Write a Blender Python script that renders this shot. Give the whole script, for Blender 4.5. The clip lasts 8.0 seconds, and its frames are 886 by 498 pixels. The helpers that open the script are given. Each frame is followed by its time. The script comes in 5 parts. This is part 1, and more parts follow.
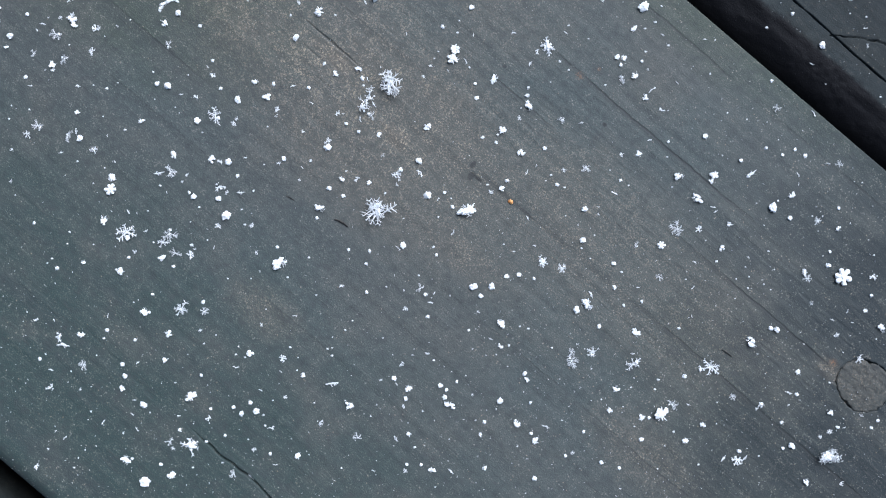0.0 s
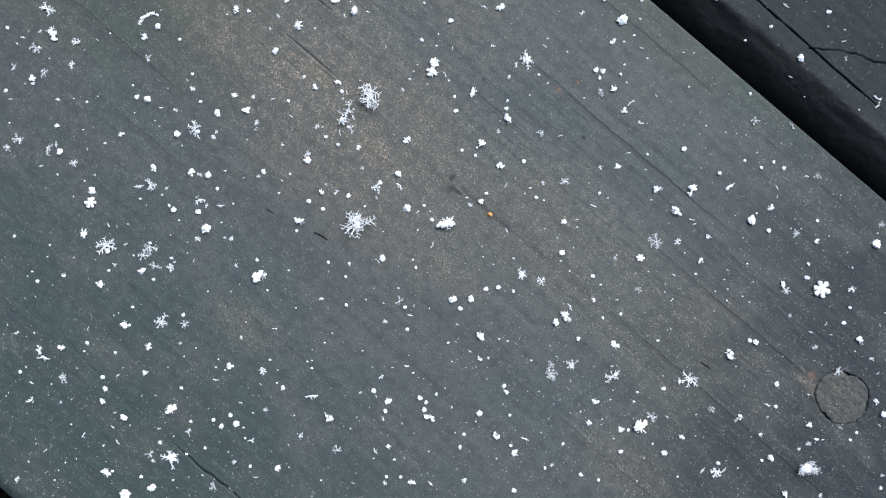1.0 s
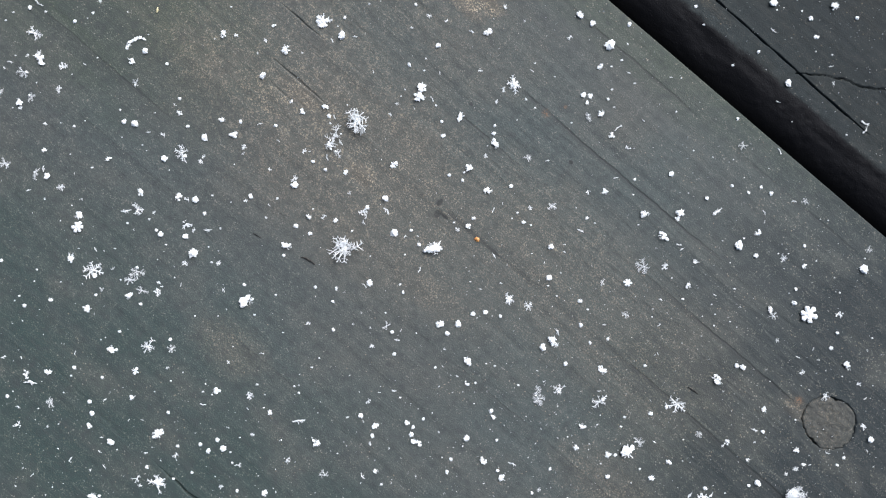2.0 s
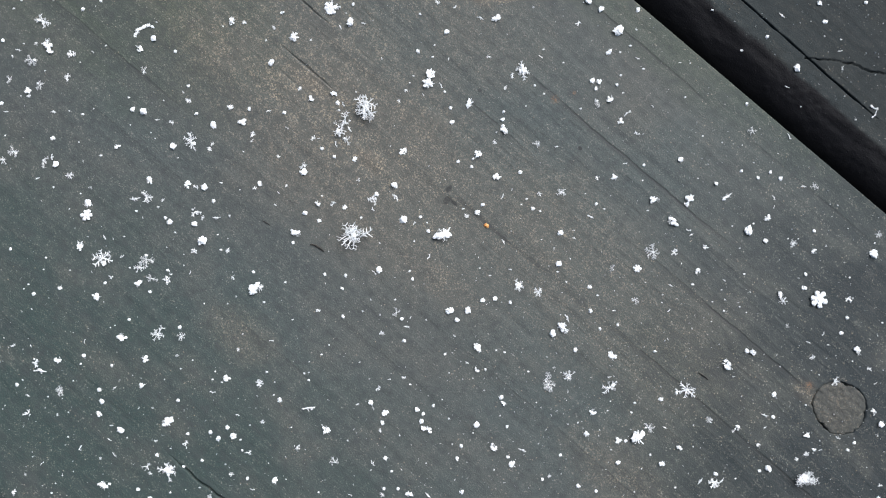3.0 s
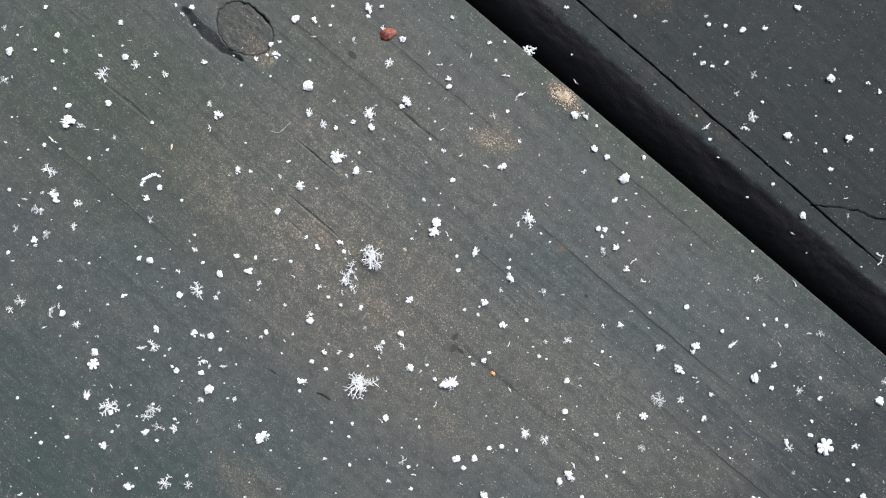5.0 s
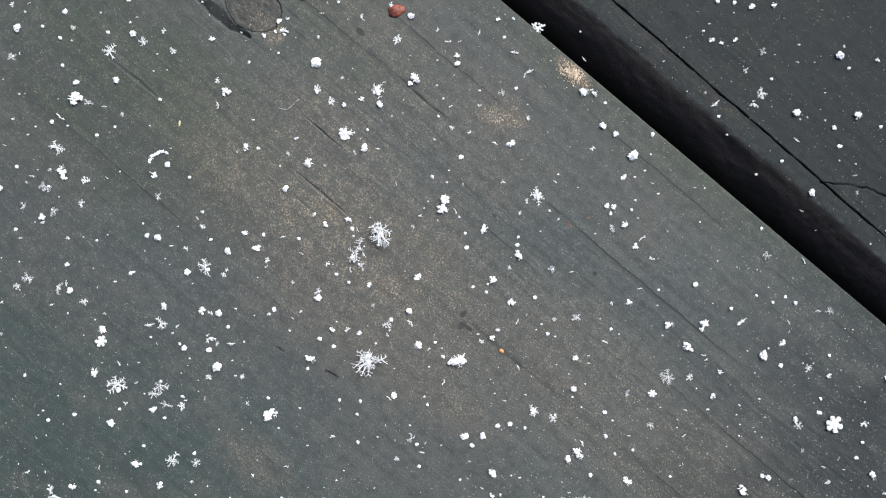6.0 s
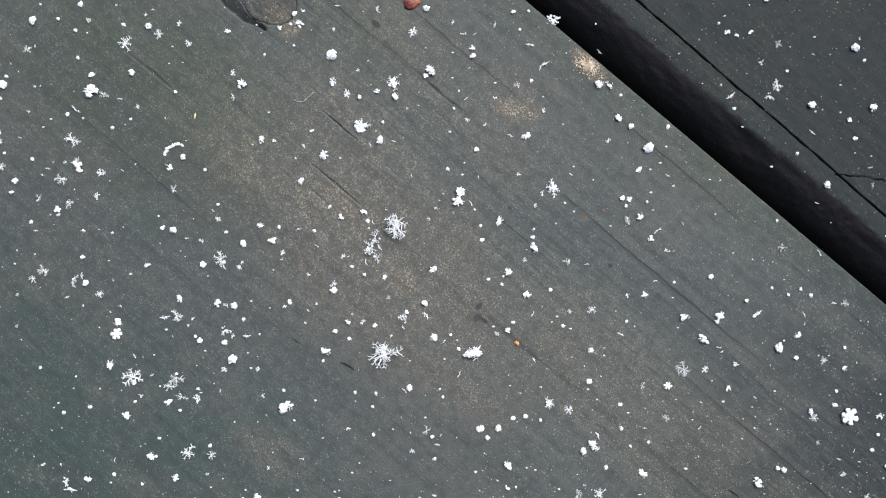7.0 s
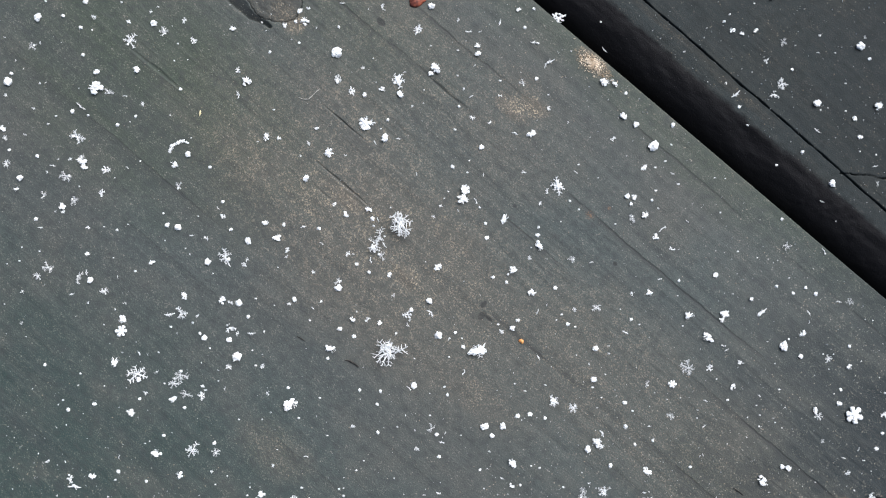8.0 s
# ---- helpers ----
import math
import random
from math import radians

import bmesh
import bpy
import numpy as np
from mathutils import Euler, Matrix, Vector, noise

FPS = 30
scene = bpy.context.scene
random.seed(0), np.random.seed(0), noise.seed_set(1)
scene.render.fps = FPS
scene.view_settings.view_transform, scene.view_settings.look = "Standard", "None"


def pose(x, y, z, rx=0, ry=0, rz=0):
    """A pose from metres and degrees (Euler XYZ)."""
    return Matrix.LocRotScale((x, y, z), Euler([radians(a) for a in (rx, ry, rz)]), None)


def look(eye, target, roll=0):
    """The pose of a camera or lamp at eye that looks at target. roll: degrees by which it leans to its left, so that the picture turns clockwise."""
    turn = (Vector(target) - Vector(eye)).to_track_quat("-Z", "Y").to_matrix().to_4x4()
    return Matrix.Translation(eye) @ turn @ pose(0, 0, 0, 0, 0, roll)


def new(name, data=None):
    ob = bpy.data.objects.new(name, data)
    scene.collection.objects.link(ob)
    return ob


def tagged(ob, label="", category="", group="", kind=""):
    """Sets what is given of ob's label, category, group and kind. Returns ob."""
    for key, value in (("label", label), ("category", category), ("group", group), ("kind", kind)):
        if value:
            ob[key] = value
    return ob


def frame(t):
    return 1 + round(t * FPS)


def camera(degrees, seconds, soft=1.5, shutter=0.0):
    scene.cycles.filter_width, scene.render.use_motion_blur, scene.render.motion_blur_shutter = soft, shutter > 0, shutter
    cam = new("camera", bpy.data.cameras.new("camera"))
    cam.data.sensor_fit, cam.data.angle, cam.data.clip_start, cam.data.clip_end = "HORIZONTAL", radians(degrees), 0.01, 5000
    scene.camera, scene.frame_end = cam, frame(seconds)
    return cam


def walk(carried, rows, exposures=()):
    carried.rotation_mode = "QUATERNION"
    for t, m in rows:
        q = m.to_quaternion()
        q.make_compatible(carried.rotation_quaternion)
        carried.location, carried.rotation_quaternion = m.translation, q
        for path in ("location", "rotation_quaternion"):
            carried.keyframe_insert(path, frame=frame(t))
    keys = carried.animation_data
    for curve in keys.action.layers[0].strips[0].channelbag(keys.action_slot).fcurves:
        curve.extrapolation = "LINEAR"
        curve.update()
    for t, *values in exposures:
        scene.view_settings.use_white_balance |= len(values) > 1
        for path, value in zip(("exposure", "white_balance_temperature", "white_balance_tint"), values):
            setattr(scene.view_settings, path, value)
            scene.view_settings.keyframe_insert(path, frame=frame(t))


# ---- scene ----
# Close look straight down at a weathered deck board with fresh snow crystals on it.
# The camera hangs about 13 cm over the wood; the board is 141 mm wide.
cam = camera(62.0, 8.0, soft=1.2)
PATH = [
    (0.0, -0.00364, -0.00226, 0.13023, 0.05),
    (0.2, -0.00143, -0.00046, 0.13023, 0.01),
    (0.3, 0.00084, -0.00088, 0.13021, -0.14),
    (0.5, 0.00251, -0.00111, 0.13021, -0.20),
    (0.7, 0.00055, -0.00004, 0.13033, -0.13),
    (0.8, -0.00010, 0.00017, 0.13038, -0.14),
    (1.0, -0.00000, -0.00000, 0.13050, -0.00),
    (1.2, 0.00203, 0.00260, 0.13055, 0.10),
    (2.3, 0.00239, 0.00442, 0.13041, -0.01),
    (2.5, 0.00251, 0.00376, 0.13038, -0.12),
    (2.7, 0.00144, 0.00273, 0.13037, -0.14),
    (3.0, 0.00060, 0.00200, 0.13036, -0.19),
    (3.2, 0.00176, 0.00601, 0.13037, -0.31),
    (3.5, 0.00125, 0.00791, 0.13038, -0.24),
    (3.7, 0.00039, 0.01383, 0.13049, -0.24),
    (3.8, -0.00015, 0.01781, 0.13054, -0.23),
    (4.0, 0.00022, 0.02538, 0.13064, -0.35),
    (4.2, 0.00037, 0.02775, 0.13070, -0.30),
    (5.3, -0.00101, 0.02819, 0.13041, -0.31),
    (5.5, -0.00146, 0.02754, 0.13036, -0.31),
    (5.7, -0.00176, 0.02639, 0.13030, -0.28),
    (6.0, -0.00189, 0.02416, 0.13024, -0.30),
    (6.3, -0.00250, 0.02427, 0.13021, -0.34),
    (6.5, -0.00268, 0.02734, 0.13020, -0.36),
    (6.7, -0.00347, 0.02615, 0.13023, -0.36),
    (7.0, -0.00463, 0.02282, 0.13025, -0.32),
    (7.2, -0.00485, 0.02188, 0.13024, -0.29),
    (7.5, -0.00554, 0.02271, 0.13021, -0.23),
    (7.7, -0.00539, 0.02271, 0.13021, -0.25),
    (8.0, -0.00548, 0.02243, 0.13023, -0.21),
]
EXPOSURES = [(0.0, 1.00, 5420, 8), (0.6, 1.02, 5560, 8), (1.2, 1.04, 5740, 8), (2.3, 1.04, 5980, 8), (4.0, 1.04, 6050, 7), (5.5, 1.02, 6120, 9), (7.0, 1.02, 6050, 8), (8.0, 1.02, 6030, 8)]
walk(cam, [(t, pose(x, y, z, 0, 0, turn)) for t, x, y, z, turn in PATH], EXPOSURES)

# ---- light: overcast winter sky, brighter on the side across the boards ----
SUN_EL, SUN_AZ = 50.0, 38.0          # azimuth from +y towards +x
world = bpy.data.worlds.new("overcast_sky")
scene.world = world
world.use_nodes = True
wn = world.node_tree.nodes
sky = wn.new("ShaderNodeTexSky")
sky.sky_type, sky.sun_disc = "NISHITA", False
sky.sun_elevation, sky.sun_rotation = radians(SUN_EL), radians(SUN_AZ)
sky.dust_density, sky.air_density = 4.0, 1.0
world.node_tree.links.new(sky.outputs[0], wn["Background"].inputs[0])
wn["Background"].inputs[1].default_value = 0.05
sun = new("sun", bpy.data.lights.new("sun", "SUN"))
sun.data.energy, sun.data.angle, sun.data.color = 3.2, radians(50), (1.0, 0.97, 0.93)
e, a = radians(SUN_EL), radians(SUN_AZ)
to_sun = Vector((math.cos(e) * math.sin(a), math.cos(e) * math.cos(a), math.sin(e)))
sun.matrix_world = look(to_sun * 2, (0, 0, 0))

MM = 0.001
BOARD_TURN = -40.5                    # the boards run from upper left to lower right
DECK = pose(0, 0, 0, 0, 0, BOARD_TURN)
DECK_INV = DECK.inverted()


# ---- materials ----
class Nodes:
    """A small helper that chains shader nodes."""

    def __init__(self, name):
        self.mat = bpy.data.materials.new(name)
        self.mat.use_nodes = True
        self.tree = self.mat.node_tree
        self.bsdf = self.tree.nodes["Principled BSDF"]
        self.coord = self.tree.nodes.new("ShaderNodeTexCoord").outputs["Object"]

    def put(self, socket, value):
        if isinstance(value, bpy.types.NodeSocket):
            self.tree.links.new(value, socket)
        else:
            socket.default_value = value

    def math(self, op, a, b=0.0, c=0.0, clamp=False):
        n = self.tree.nodes.new("ShaderNodeMath")
        n.operation, n.use_clamp = op, clamp
        for s, v in zip(n.inputs, (a, b, c)):
            self.put(s, v)
        return n.outputs[0]

    def stretched(self, sx, sy, sz, shift=(0, 0, 0)):
        n = self.tree.nodes.new("ShaderNodeMapping")
        n.inputs["Scale"].default_value = (sx, sy, sz)
        n.inputs["Location"].default_value = shift
        self.put(n.inputs["Vector"], self.coord)
        return n.outputs[0]

    def noise(self, vec, scale=1.0, detail=3.0, rough=0.55):
        n = self.tree.nodes.new("ShaderNodeTexNoise")
        self.put(n.inputs["Vector"], vec)
        n.inputs["Scale"].default_value, n.inputs["Detail"].default_value = scale, detail
        n.inputs["Roughness"].default_value = rough
        return n.outputs["Fac"]

    def spots(self, vec, scale):
        n = self.tree.nodes.new("ShaderNodeTexVoronoi")
        self.put(n.inputs["Vector"], vec)
        n.inputs["Scale"].default_value = scale
        return n.outputs["Distance"], n.outputs["Color"]

    def ramp(self, v, lo, hi, to_lo=0.0, to_hi=1.0):
        n = self.tree.nodes.new("ShaderNodeMapRange")
        n.interpolation_type = "SMOOTHSTEP"
        for s, x in zip(n.inputs, (v, lo, hi, to_lo, to_hi)):
            self.put(s, x)
        return n.outputs[0]

    def mix(self, fac, a, b):
        n = self.tree.nodes.new("ShaderNodeMix")
        n.data_type = "RGBA"
        self.put(n.inputs[0], fac)
        for s, v in ((n.inputs[6], a), (n.inputs[7], b)):
            self.put(s, v if isinstance(v, bpy.types.NodeSocket) else (*v, 1.0))
        return n.outputs[2]

    def split(self, vec):
        n = self.tree.nodes.new("ShaderNodeSeparateXYZ")
        self.put(n.inputs[0], vec)
        return n.outputs

    def bump(self, height, strength, distance):
        n = self.tree.nodes.new("ShaderNodeBump")
        n.inputs["Strength"].default_value, n.inputs["Distance"].default_value = strength, distance
        self.put(n.inputs["Height"], height)
        self.put(self.bsdf.inputs["Normal"], n.outputs[0])

    def done(self, colour, rough, spec=0.5):
        self.put(self.bsdf.inputs["Base Color"], colour if isinstance(colour, bpy.types.NodeSocket) else (*colour, 1.0))
        self.put(self.bsdf.inputs["Roughness"], rough)
        self.bsdf.inputs["Specular IOR Level"].default_value = spec
        return self.mat


def weathered_wood(name, stains, lines, rusts=(), films_and_falloff=(), marks=(), black=None, tone=1.0, seed=0.0):
    """Grey-green weathered softwood. stains: (along, across, length, width, strength) in mm; lines: (across, strength,
    width, from, to) of dark latewood grooves, shadowed over that width; rusts: small orange-brown spots (along, across,
    size); films_and_falloff: (patches, colour) of algae, other tints and painted lens falloff; marks: small dark marks
    and pits, colour only (along, across, length, width, strength); black: where the black band along the edge ends."""
    k = Nodes(name)
    u, v, _ = k.split(k.coord)

    def shade(r, g, b):
        return (r * tone, g * tone, b * tone)

    def patch(rows, ragged, hard):
        total = None
        for su, sv, lu, lv, s in rows:
            du = k.math("DIVIDE", k.math("SUBTRACT", u, su * MM), lu * MM)
            dv = k.math("DIVIDE", k.math("SUBTRACT", v, sv * MM), lv * MM)
            d = k.math("ADD", k.math("MULTIPLY", du, du), k.math("MULTIPLY", dv, dv))
            d = k.math("ADD", d, k.math("MULTIPLY", k.math("SUBTRACT", ragged, 0.5), hard))
            m = k.ramp(d, 1.4, -0.5, 0.0, s)
            total = m if total is None else k.math("MAXIMUM", total, m)
        return total

    # slow waves that bend the grain
    sway = k.noise(k.stretched(14, 20, 1, (seed, 0, 0)), 1.0, 2.0)
    wob = k.noise(k.stretched(130, 60, 1, (seed, 3, 0)), 1.0, 6.0, 0.7)
    drift = k.math("ADD", k.math("MULTIPLY", k.math("SUBTRACT", sway, 0.5), 0.0022), k.math("MULTIPLY", k.math("SUBTRACT", wob, 0.5), 0.0013))
    vv = k.math("ADD", v, drift)

    def grain(along, across, shift, detail):
        comb = k.tree.nodes.new("ShaderNodeCombineXYZ")
        k.put(comb.inputs[0], k.math("MULTIPLY", u, along))
        k.put(comb.inputs[1], k.math("MULTIPLY", vv, across))
        comb.inputs[2].default_value = seed + shift
        return k.noise(comb.outputs[0], 1.0, detail, 0.62)

    fibre, fine = grain(30.0, 380.0, 0, 4.0), grain(260.0, 2600.0, 5, 3.0)
    grit = k.noise(k.coord, 4300.0, 2.0, 0.6)
    grit2 = k.noise(k.coord, 3300.0, 4.0, 0.7)
    mottle = k.noise(k.coord, 520.0, 6.0, 0.72)
    band = k.noise(k.stretched(9, 150, 1, (seed + 3, 4, 0)), 1.0, 3.0, 0.6)
    blotch = k.noise(k.stretched(20, 26, 1, (seed + 7, 1, 0)), 1.0, 4.0, 0.6)
    blotch2 = k.noise(k.stretched(75, 110, 1, (seed + 11, 2, 0)), 1.0, 5.0, 0.65)
    rag = k.noise(k.stretched(230, 420, 1, (seed + 1, 5, 0)), 1.0, 6.0, 0.75)
    col = k.mix(k.ramp(blotch, 0.30, 0.70), shade(0.060, 0.074, 0.073), shade(0.075, 0.079, 0.074))
    # broad tints, with lens falloff painted in among them
    for rows, tint in films_and_falloff:
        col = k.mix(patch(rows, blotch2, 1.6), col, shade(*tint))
    col = k.mix(k.math("MULTIPLY", k.ramp(blotch2, 0.46, 0.72), 0.35), col, shade(0.094, 0.092, 0.079))
    col = k.mix(k.math("MULTIPLY", k.ramp(fibre, 0.48, 0.28), 0.26), col, shade(0.042, 0.046, 0.048))
    col = k.mix(k.ramp(band, 0.52, 0.34, 0.0, 0.40), col, shade(0.043, 0.052, 0.053))
    col = k.mix(k.math("MULTIPLY", k.ramp(fine, 0.52, 0.72), 0.30), col, shade(0.125, 0.120, 0.110))
    # fine salt-and-pepper weathering, uneven from place to place
    col = k.mix(k.ramp(mottle, 0.52, 0.34, 0.0, 0.55), col, shade(0.044, 0.048, 0.049))
    col = k.mix(k.ramp(grit, 0.48, 0.30, 0.0, 0.55), col, shade(0.034, 0.037, 0.038))
    col = k.mix(k.math("MULTIPLY", k.ramp(grit, 0.54, 0.70), k.ramp(mottle, 0.42, 0.62, 0.08, 1.0)), col, shade(0.190, 0.178, 0.155))
    total = patch(stains, rag, 2.6)
    if total is not None:
        col = k.mix(k.math("MULTIPLY", total, 0.32), col, shade(0.165, 0.128, 0.094))
        drifts = k.math("MULTIPLY", k.ramp(mottle, 0.36, 0.60, 0.30, 1.25), k.ramp(rag, 0.40, 0.60, 0.25, 1.35))
        loose = k.math("MULTIPLY", drifts, k.math("MINIMUM", total, 1.0), clamp=True)
        col = k.mix(k.math("MULTIPLY", k.ramp(grit, 0.50, 0.34), k.math("MULTIPLY", loose, 0.7)), col, shade(0.050, 0.044, 0.037))
        col = k.mix(k.math("MULTIPLY", k.ramp(grit2, 0.51, 0.62), loose), col, shade(0.48, 0.385, 0.27))
    # single sand grains
    dist, tint = k.spots(k.coord, 3000.0)
    chance = k.split(tint)[0]
    limit = k.math("SUBTRACT", 0.983, k.math("MULTIPLY", k.ramp(blotch2, 0.42, 0.7), 0.16))
    if total is not None:
        limit = k.math("SUBTRACT", limit, k.math("MULTIPLY", total, 0.17))
    dot = k.math("MULTIPLY", k.math("GREATER_THAN", chance, limit), k.ramp(dist, 0.46, 0.15))
    col = k.mix(k.math("MULTIPLY", dot, k.ramp(k.split(tint)[2], 0.0, 1.0, 0.08, 0.62)), col, k.mix(k.split(tint)[1], tuple(c * (0.3 + 0.9 * tone) for c in (0.27, 0.205, 0.135)), tuple(c * (0.3 + 0.9 * tone) for c in (0.34, 0.33, 0.30))))
    for su, sv, size in rusts:
        du, dv = k.math("SUBTRACT", u, su * MM), k.math("SUBTRACT", v, sv * MM)
        d = k.math("SQRT", k.math("ADD", k.math("MULTIPLY", du, du), k.math("MULTIPLY", dv, dv)))
        m = k.math("MULTIPLY", k.ramp(d, size * MM, 0.0), k.ramp(grit, 0.40, 0.62, 0.0, 0.75))
        col = k.mix(m, col, (0.20, 0.105, 0.055))
    # small dark marks and pits, drawn in colour only
    for su, sv, lu, lv, s in marks:
        du = k.math("DIVIDE", k.math("SUBTRACT", u, su * MM), lu * MM)
        dv = k.math("DIVIDE", k.math("SUBTRACT", v, sv * MM), lv * MM)
        d = k.math("ADD", k.math("ADD", k.math("MULTIPLY", du, du), k.math("MULTIPLY", dv, dv)), k.math("MULTIPLY", k.math("SUBTRACT", mottle, 0.5), 2.2))
        col = k.mix(k.ramp(d, 1.2, 0.5, 0.0, s), col, shade(0.024, 0.025, 0.025))
    # dark grooves between the growth rings
    groove = None
    fade = k.noise(k.stretched(26, 160, 1, (seed + 2, 9, 0)), 1.0, 4.0)
    sharp, soft_fade = k.ramp(fade, 0.40, 0.62), k.ramp(fade, 0.34, 0.62)
    for lv, s, wide, first, last in lines:
        d = k.math("SUBTRACT", vv, lv * MM)
        m = k.math("MULTIPLY", k.ramp(k.math("ABSOLUTE", d), 0.00034, 0.00006, 0.0, s * 0.75), sharp)
        # earlywood worn away on one side of the line, its soft shadow painted in
        side = k.math("MULTIPLY", k.ramp(d, -wide * MM, 0.0, 0.0, 0.42 * s), k.math("LESS_THAN", d, 0.0002))
        m = k.math("MAXIMUM", m, k.math("MULTIPLY", side, soft_fade))
        if last - first < 160:
            reach = k.math("ABSOLUTE", k.math("SUBTRACT", u, (first + last) / 2 * MM))
            m = k.math("MULTIPLY", m, k.ramp(reach, ((last - first) / 2 + 8) * MM, ((last - first) / 2 - 6) * MM))
        groove = m if groove is None else k.math("MAXIMUM", groove, m)
    col = k.mix(groove, col, shade(0.026, 0.027, 0.027))
    # black band with a ragged border along the rounded edge
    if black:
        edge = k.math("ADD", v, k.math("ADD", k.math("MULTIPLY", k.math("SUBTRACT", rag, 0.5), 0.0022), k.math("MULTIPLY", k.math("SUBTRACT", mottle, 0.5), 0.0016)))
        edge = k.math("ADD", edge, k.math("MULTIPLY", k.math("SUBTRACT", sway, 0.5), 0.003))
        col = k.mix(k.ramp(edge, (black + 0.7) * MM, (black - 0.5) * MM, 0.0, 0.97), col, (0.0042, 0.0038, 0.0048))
    h = k.math("ADD", k.math("MULTIPLY", fibre, 0.25), k.math("MULTIPLY", fine, 0.4))
    h = k.math("ADD", h, k.math("MULTIPLY", grit, 0.8))
    h = k.math("SUBTRACT", k.math("ADD", h, k.math("MULTIPLY", dot, 0.5)), groove)
    k.bump(h, 0.55, 0.00016)
    return k.done(col, k.ramp(grit, 0.3, 0.7, 0.62, 0.85), 0.12 if black else 0.25)


def plain(name, dark, light, scale, rough, spec=0.3, bump=0.3, depth=0.0001):
    k = Nodes(name)
    n = k.noise(k.coord, scale, 4.0, 0.6)
    col = k.mix(k.ramp(n, 0.35, 0.65), dark, light)
    k.bump(k.noise(k.coord, scale * 4, 3.0), bump, depth)
    return k.done(col, rough, spec)


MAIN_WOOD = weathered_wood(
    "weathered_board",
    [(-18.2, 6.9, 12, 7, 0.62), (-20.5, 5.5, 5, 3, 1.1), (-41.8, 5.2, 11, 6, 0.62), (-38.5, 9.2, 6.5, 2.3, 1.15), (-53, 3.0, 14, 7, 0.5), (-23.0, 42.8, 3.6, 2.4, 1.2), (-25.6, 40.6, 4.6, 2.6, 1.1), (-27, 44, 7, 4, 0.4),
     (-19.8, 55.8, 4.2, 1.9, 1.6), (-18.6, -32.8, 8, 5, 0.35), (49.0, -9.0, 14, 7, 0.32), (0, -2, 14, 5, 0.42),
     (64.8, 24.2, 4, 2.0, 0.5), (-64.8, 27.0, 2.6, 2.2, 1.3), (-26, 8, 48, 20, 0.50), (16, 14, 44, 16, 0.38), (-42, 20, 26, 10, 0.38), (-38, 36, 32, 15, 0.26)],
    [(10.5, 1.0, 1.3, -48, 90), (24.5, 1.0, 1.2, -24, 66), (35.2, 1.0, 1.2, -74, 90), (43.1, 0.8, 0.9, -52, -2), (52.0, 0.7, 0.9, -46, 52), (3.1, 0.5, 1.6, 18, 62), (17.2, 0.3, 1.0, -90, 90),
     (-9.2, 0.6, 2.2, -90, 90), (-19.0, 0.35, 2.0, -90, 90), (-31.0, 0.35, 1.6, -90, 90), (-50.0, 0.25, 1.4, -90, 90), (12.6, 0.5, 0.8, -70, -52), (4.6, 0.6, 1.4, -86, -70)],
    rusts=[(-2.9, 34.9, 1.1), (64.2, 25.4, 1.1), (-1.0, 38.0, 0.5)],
    # teal lower-left patch also carries painted lens falloff; the green ones are algae
    films_and_falloff=[([(-30, -72, 130, 48, 1.2)], (0.034, 0.053, 0.049)), ([(-78, 2, 34, 22, 0.9), (-60, 35, 25, 14, 0.45), (60, 10, 30, 20, 0.3), (0, 58, 75, 9, 0.7)], (0.046, 0.061, 0.042)),
           # lens falloff towards the right, painted in as a dark patch
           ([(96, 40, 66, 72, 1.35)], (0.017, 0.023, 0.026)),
           # floor of the torn chip, coloured a darker slate
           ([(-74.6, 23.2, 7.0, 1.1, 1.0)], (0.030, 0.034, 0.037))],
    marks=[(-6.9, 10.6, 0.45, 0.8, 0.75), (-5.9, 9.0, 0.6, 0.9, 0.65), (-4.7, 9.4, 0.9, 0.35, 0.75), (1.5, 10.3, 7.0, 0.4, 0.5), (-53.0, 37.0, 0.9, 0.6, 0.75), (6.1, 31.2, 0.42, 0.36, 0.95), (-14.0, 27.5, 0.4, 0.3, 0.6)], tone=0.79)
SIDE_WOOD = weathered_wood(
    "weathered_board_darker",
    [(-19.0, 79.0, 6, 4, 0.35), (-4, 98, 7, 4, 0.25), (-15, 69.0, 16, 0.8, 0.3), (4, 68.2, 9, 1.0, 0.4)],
    # the bluish tint covers the board; the second patch paints in lens falloff
    [(84.0, 0.25, 1.0, -120, 120), (93.0, 0.25, 1.0, -120, 120), (104.0, 0.2, 1.0, -120, 120)], films_and_falloff=[([(20, 90, 400, 90, 0.8)], (0.062, 0.078, 0.084)), ([(48, 108, 50, 48, 0.9)], (0.046, 0.055, 0.061))], black=65.4, tone=0.34, seed=4.3)
FAR_WOOD = weathered_wood("weathered_board_far", [], [(-100.0, 0.4, 1.0, -200, 200), (-140.0, 0.4, 1.0, -200, 200)], tone=0.7, seed=8.1)
KNOT_WOOD = weathered_wood("knot_wood", [(70.7, 25.7, 7, 7, 0.40), (-72.3, 28.6, 8, 8, 0.30), (-67.5, 27.0, 3, 3, 0.8)], [(v, 0.45, 0.7, -120, 120) for v in (23.4, 24.6, 25.9, 27.2, 28.5, 29.8, 31.1, 32.2)],
                           tone=0.60, seed=2.2)
SOIL = plain("dark_soil", (0.012, 0.010, 0.008), (0.03, 0.025, 0.018), 60.0, 0.95, 0.1, 0.5, 0.01)
TWIG = plain("dark_bark", (0.012, 0.011, 0.010), (0.035, 0.030, 0.026), 2500.0, 0.8)
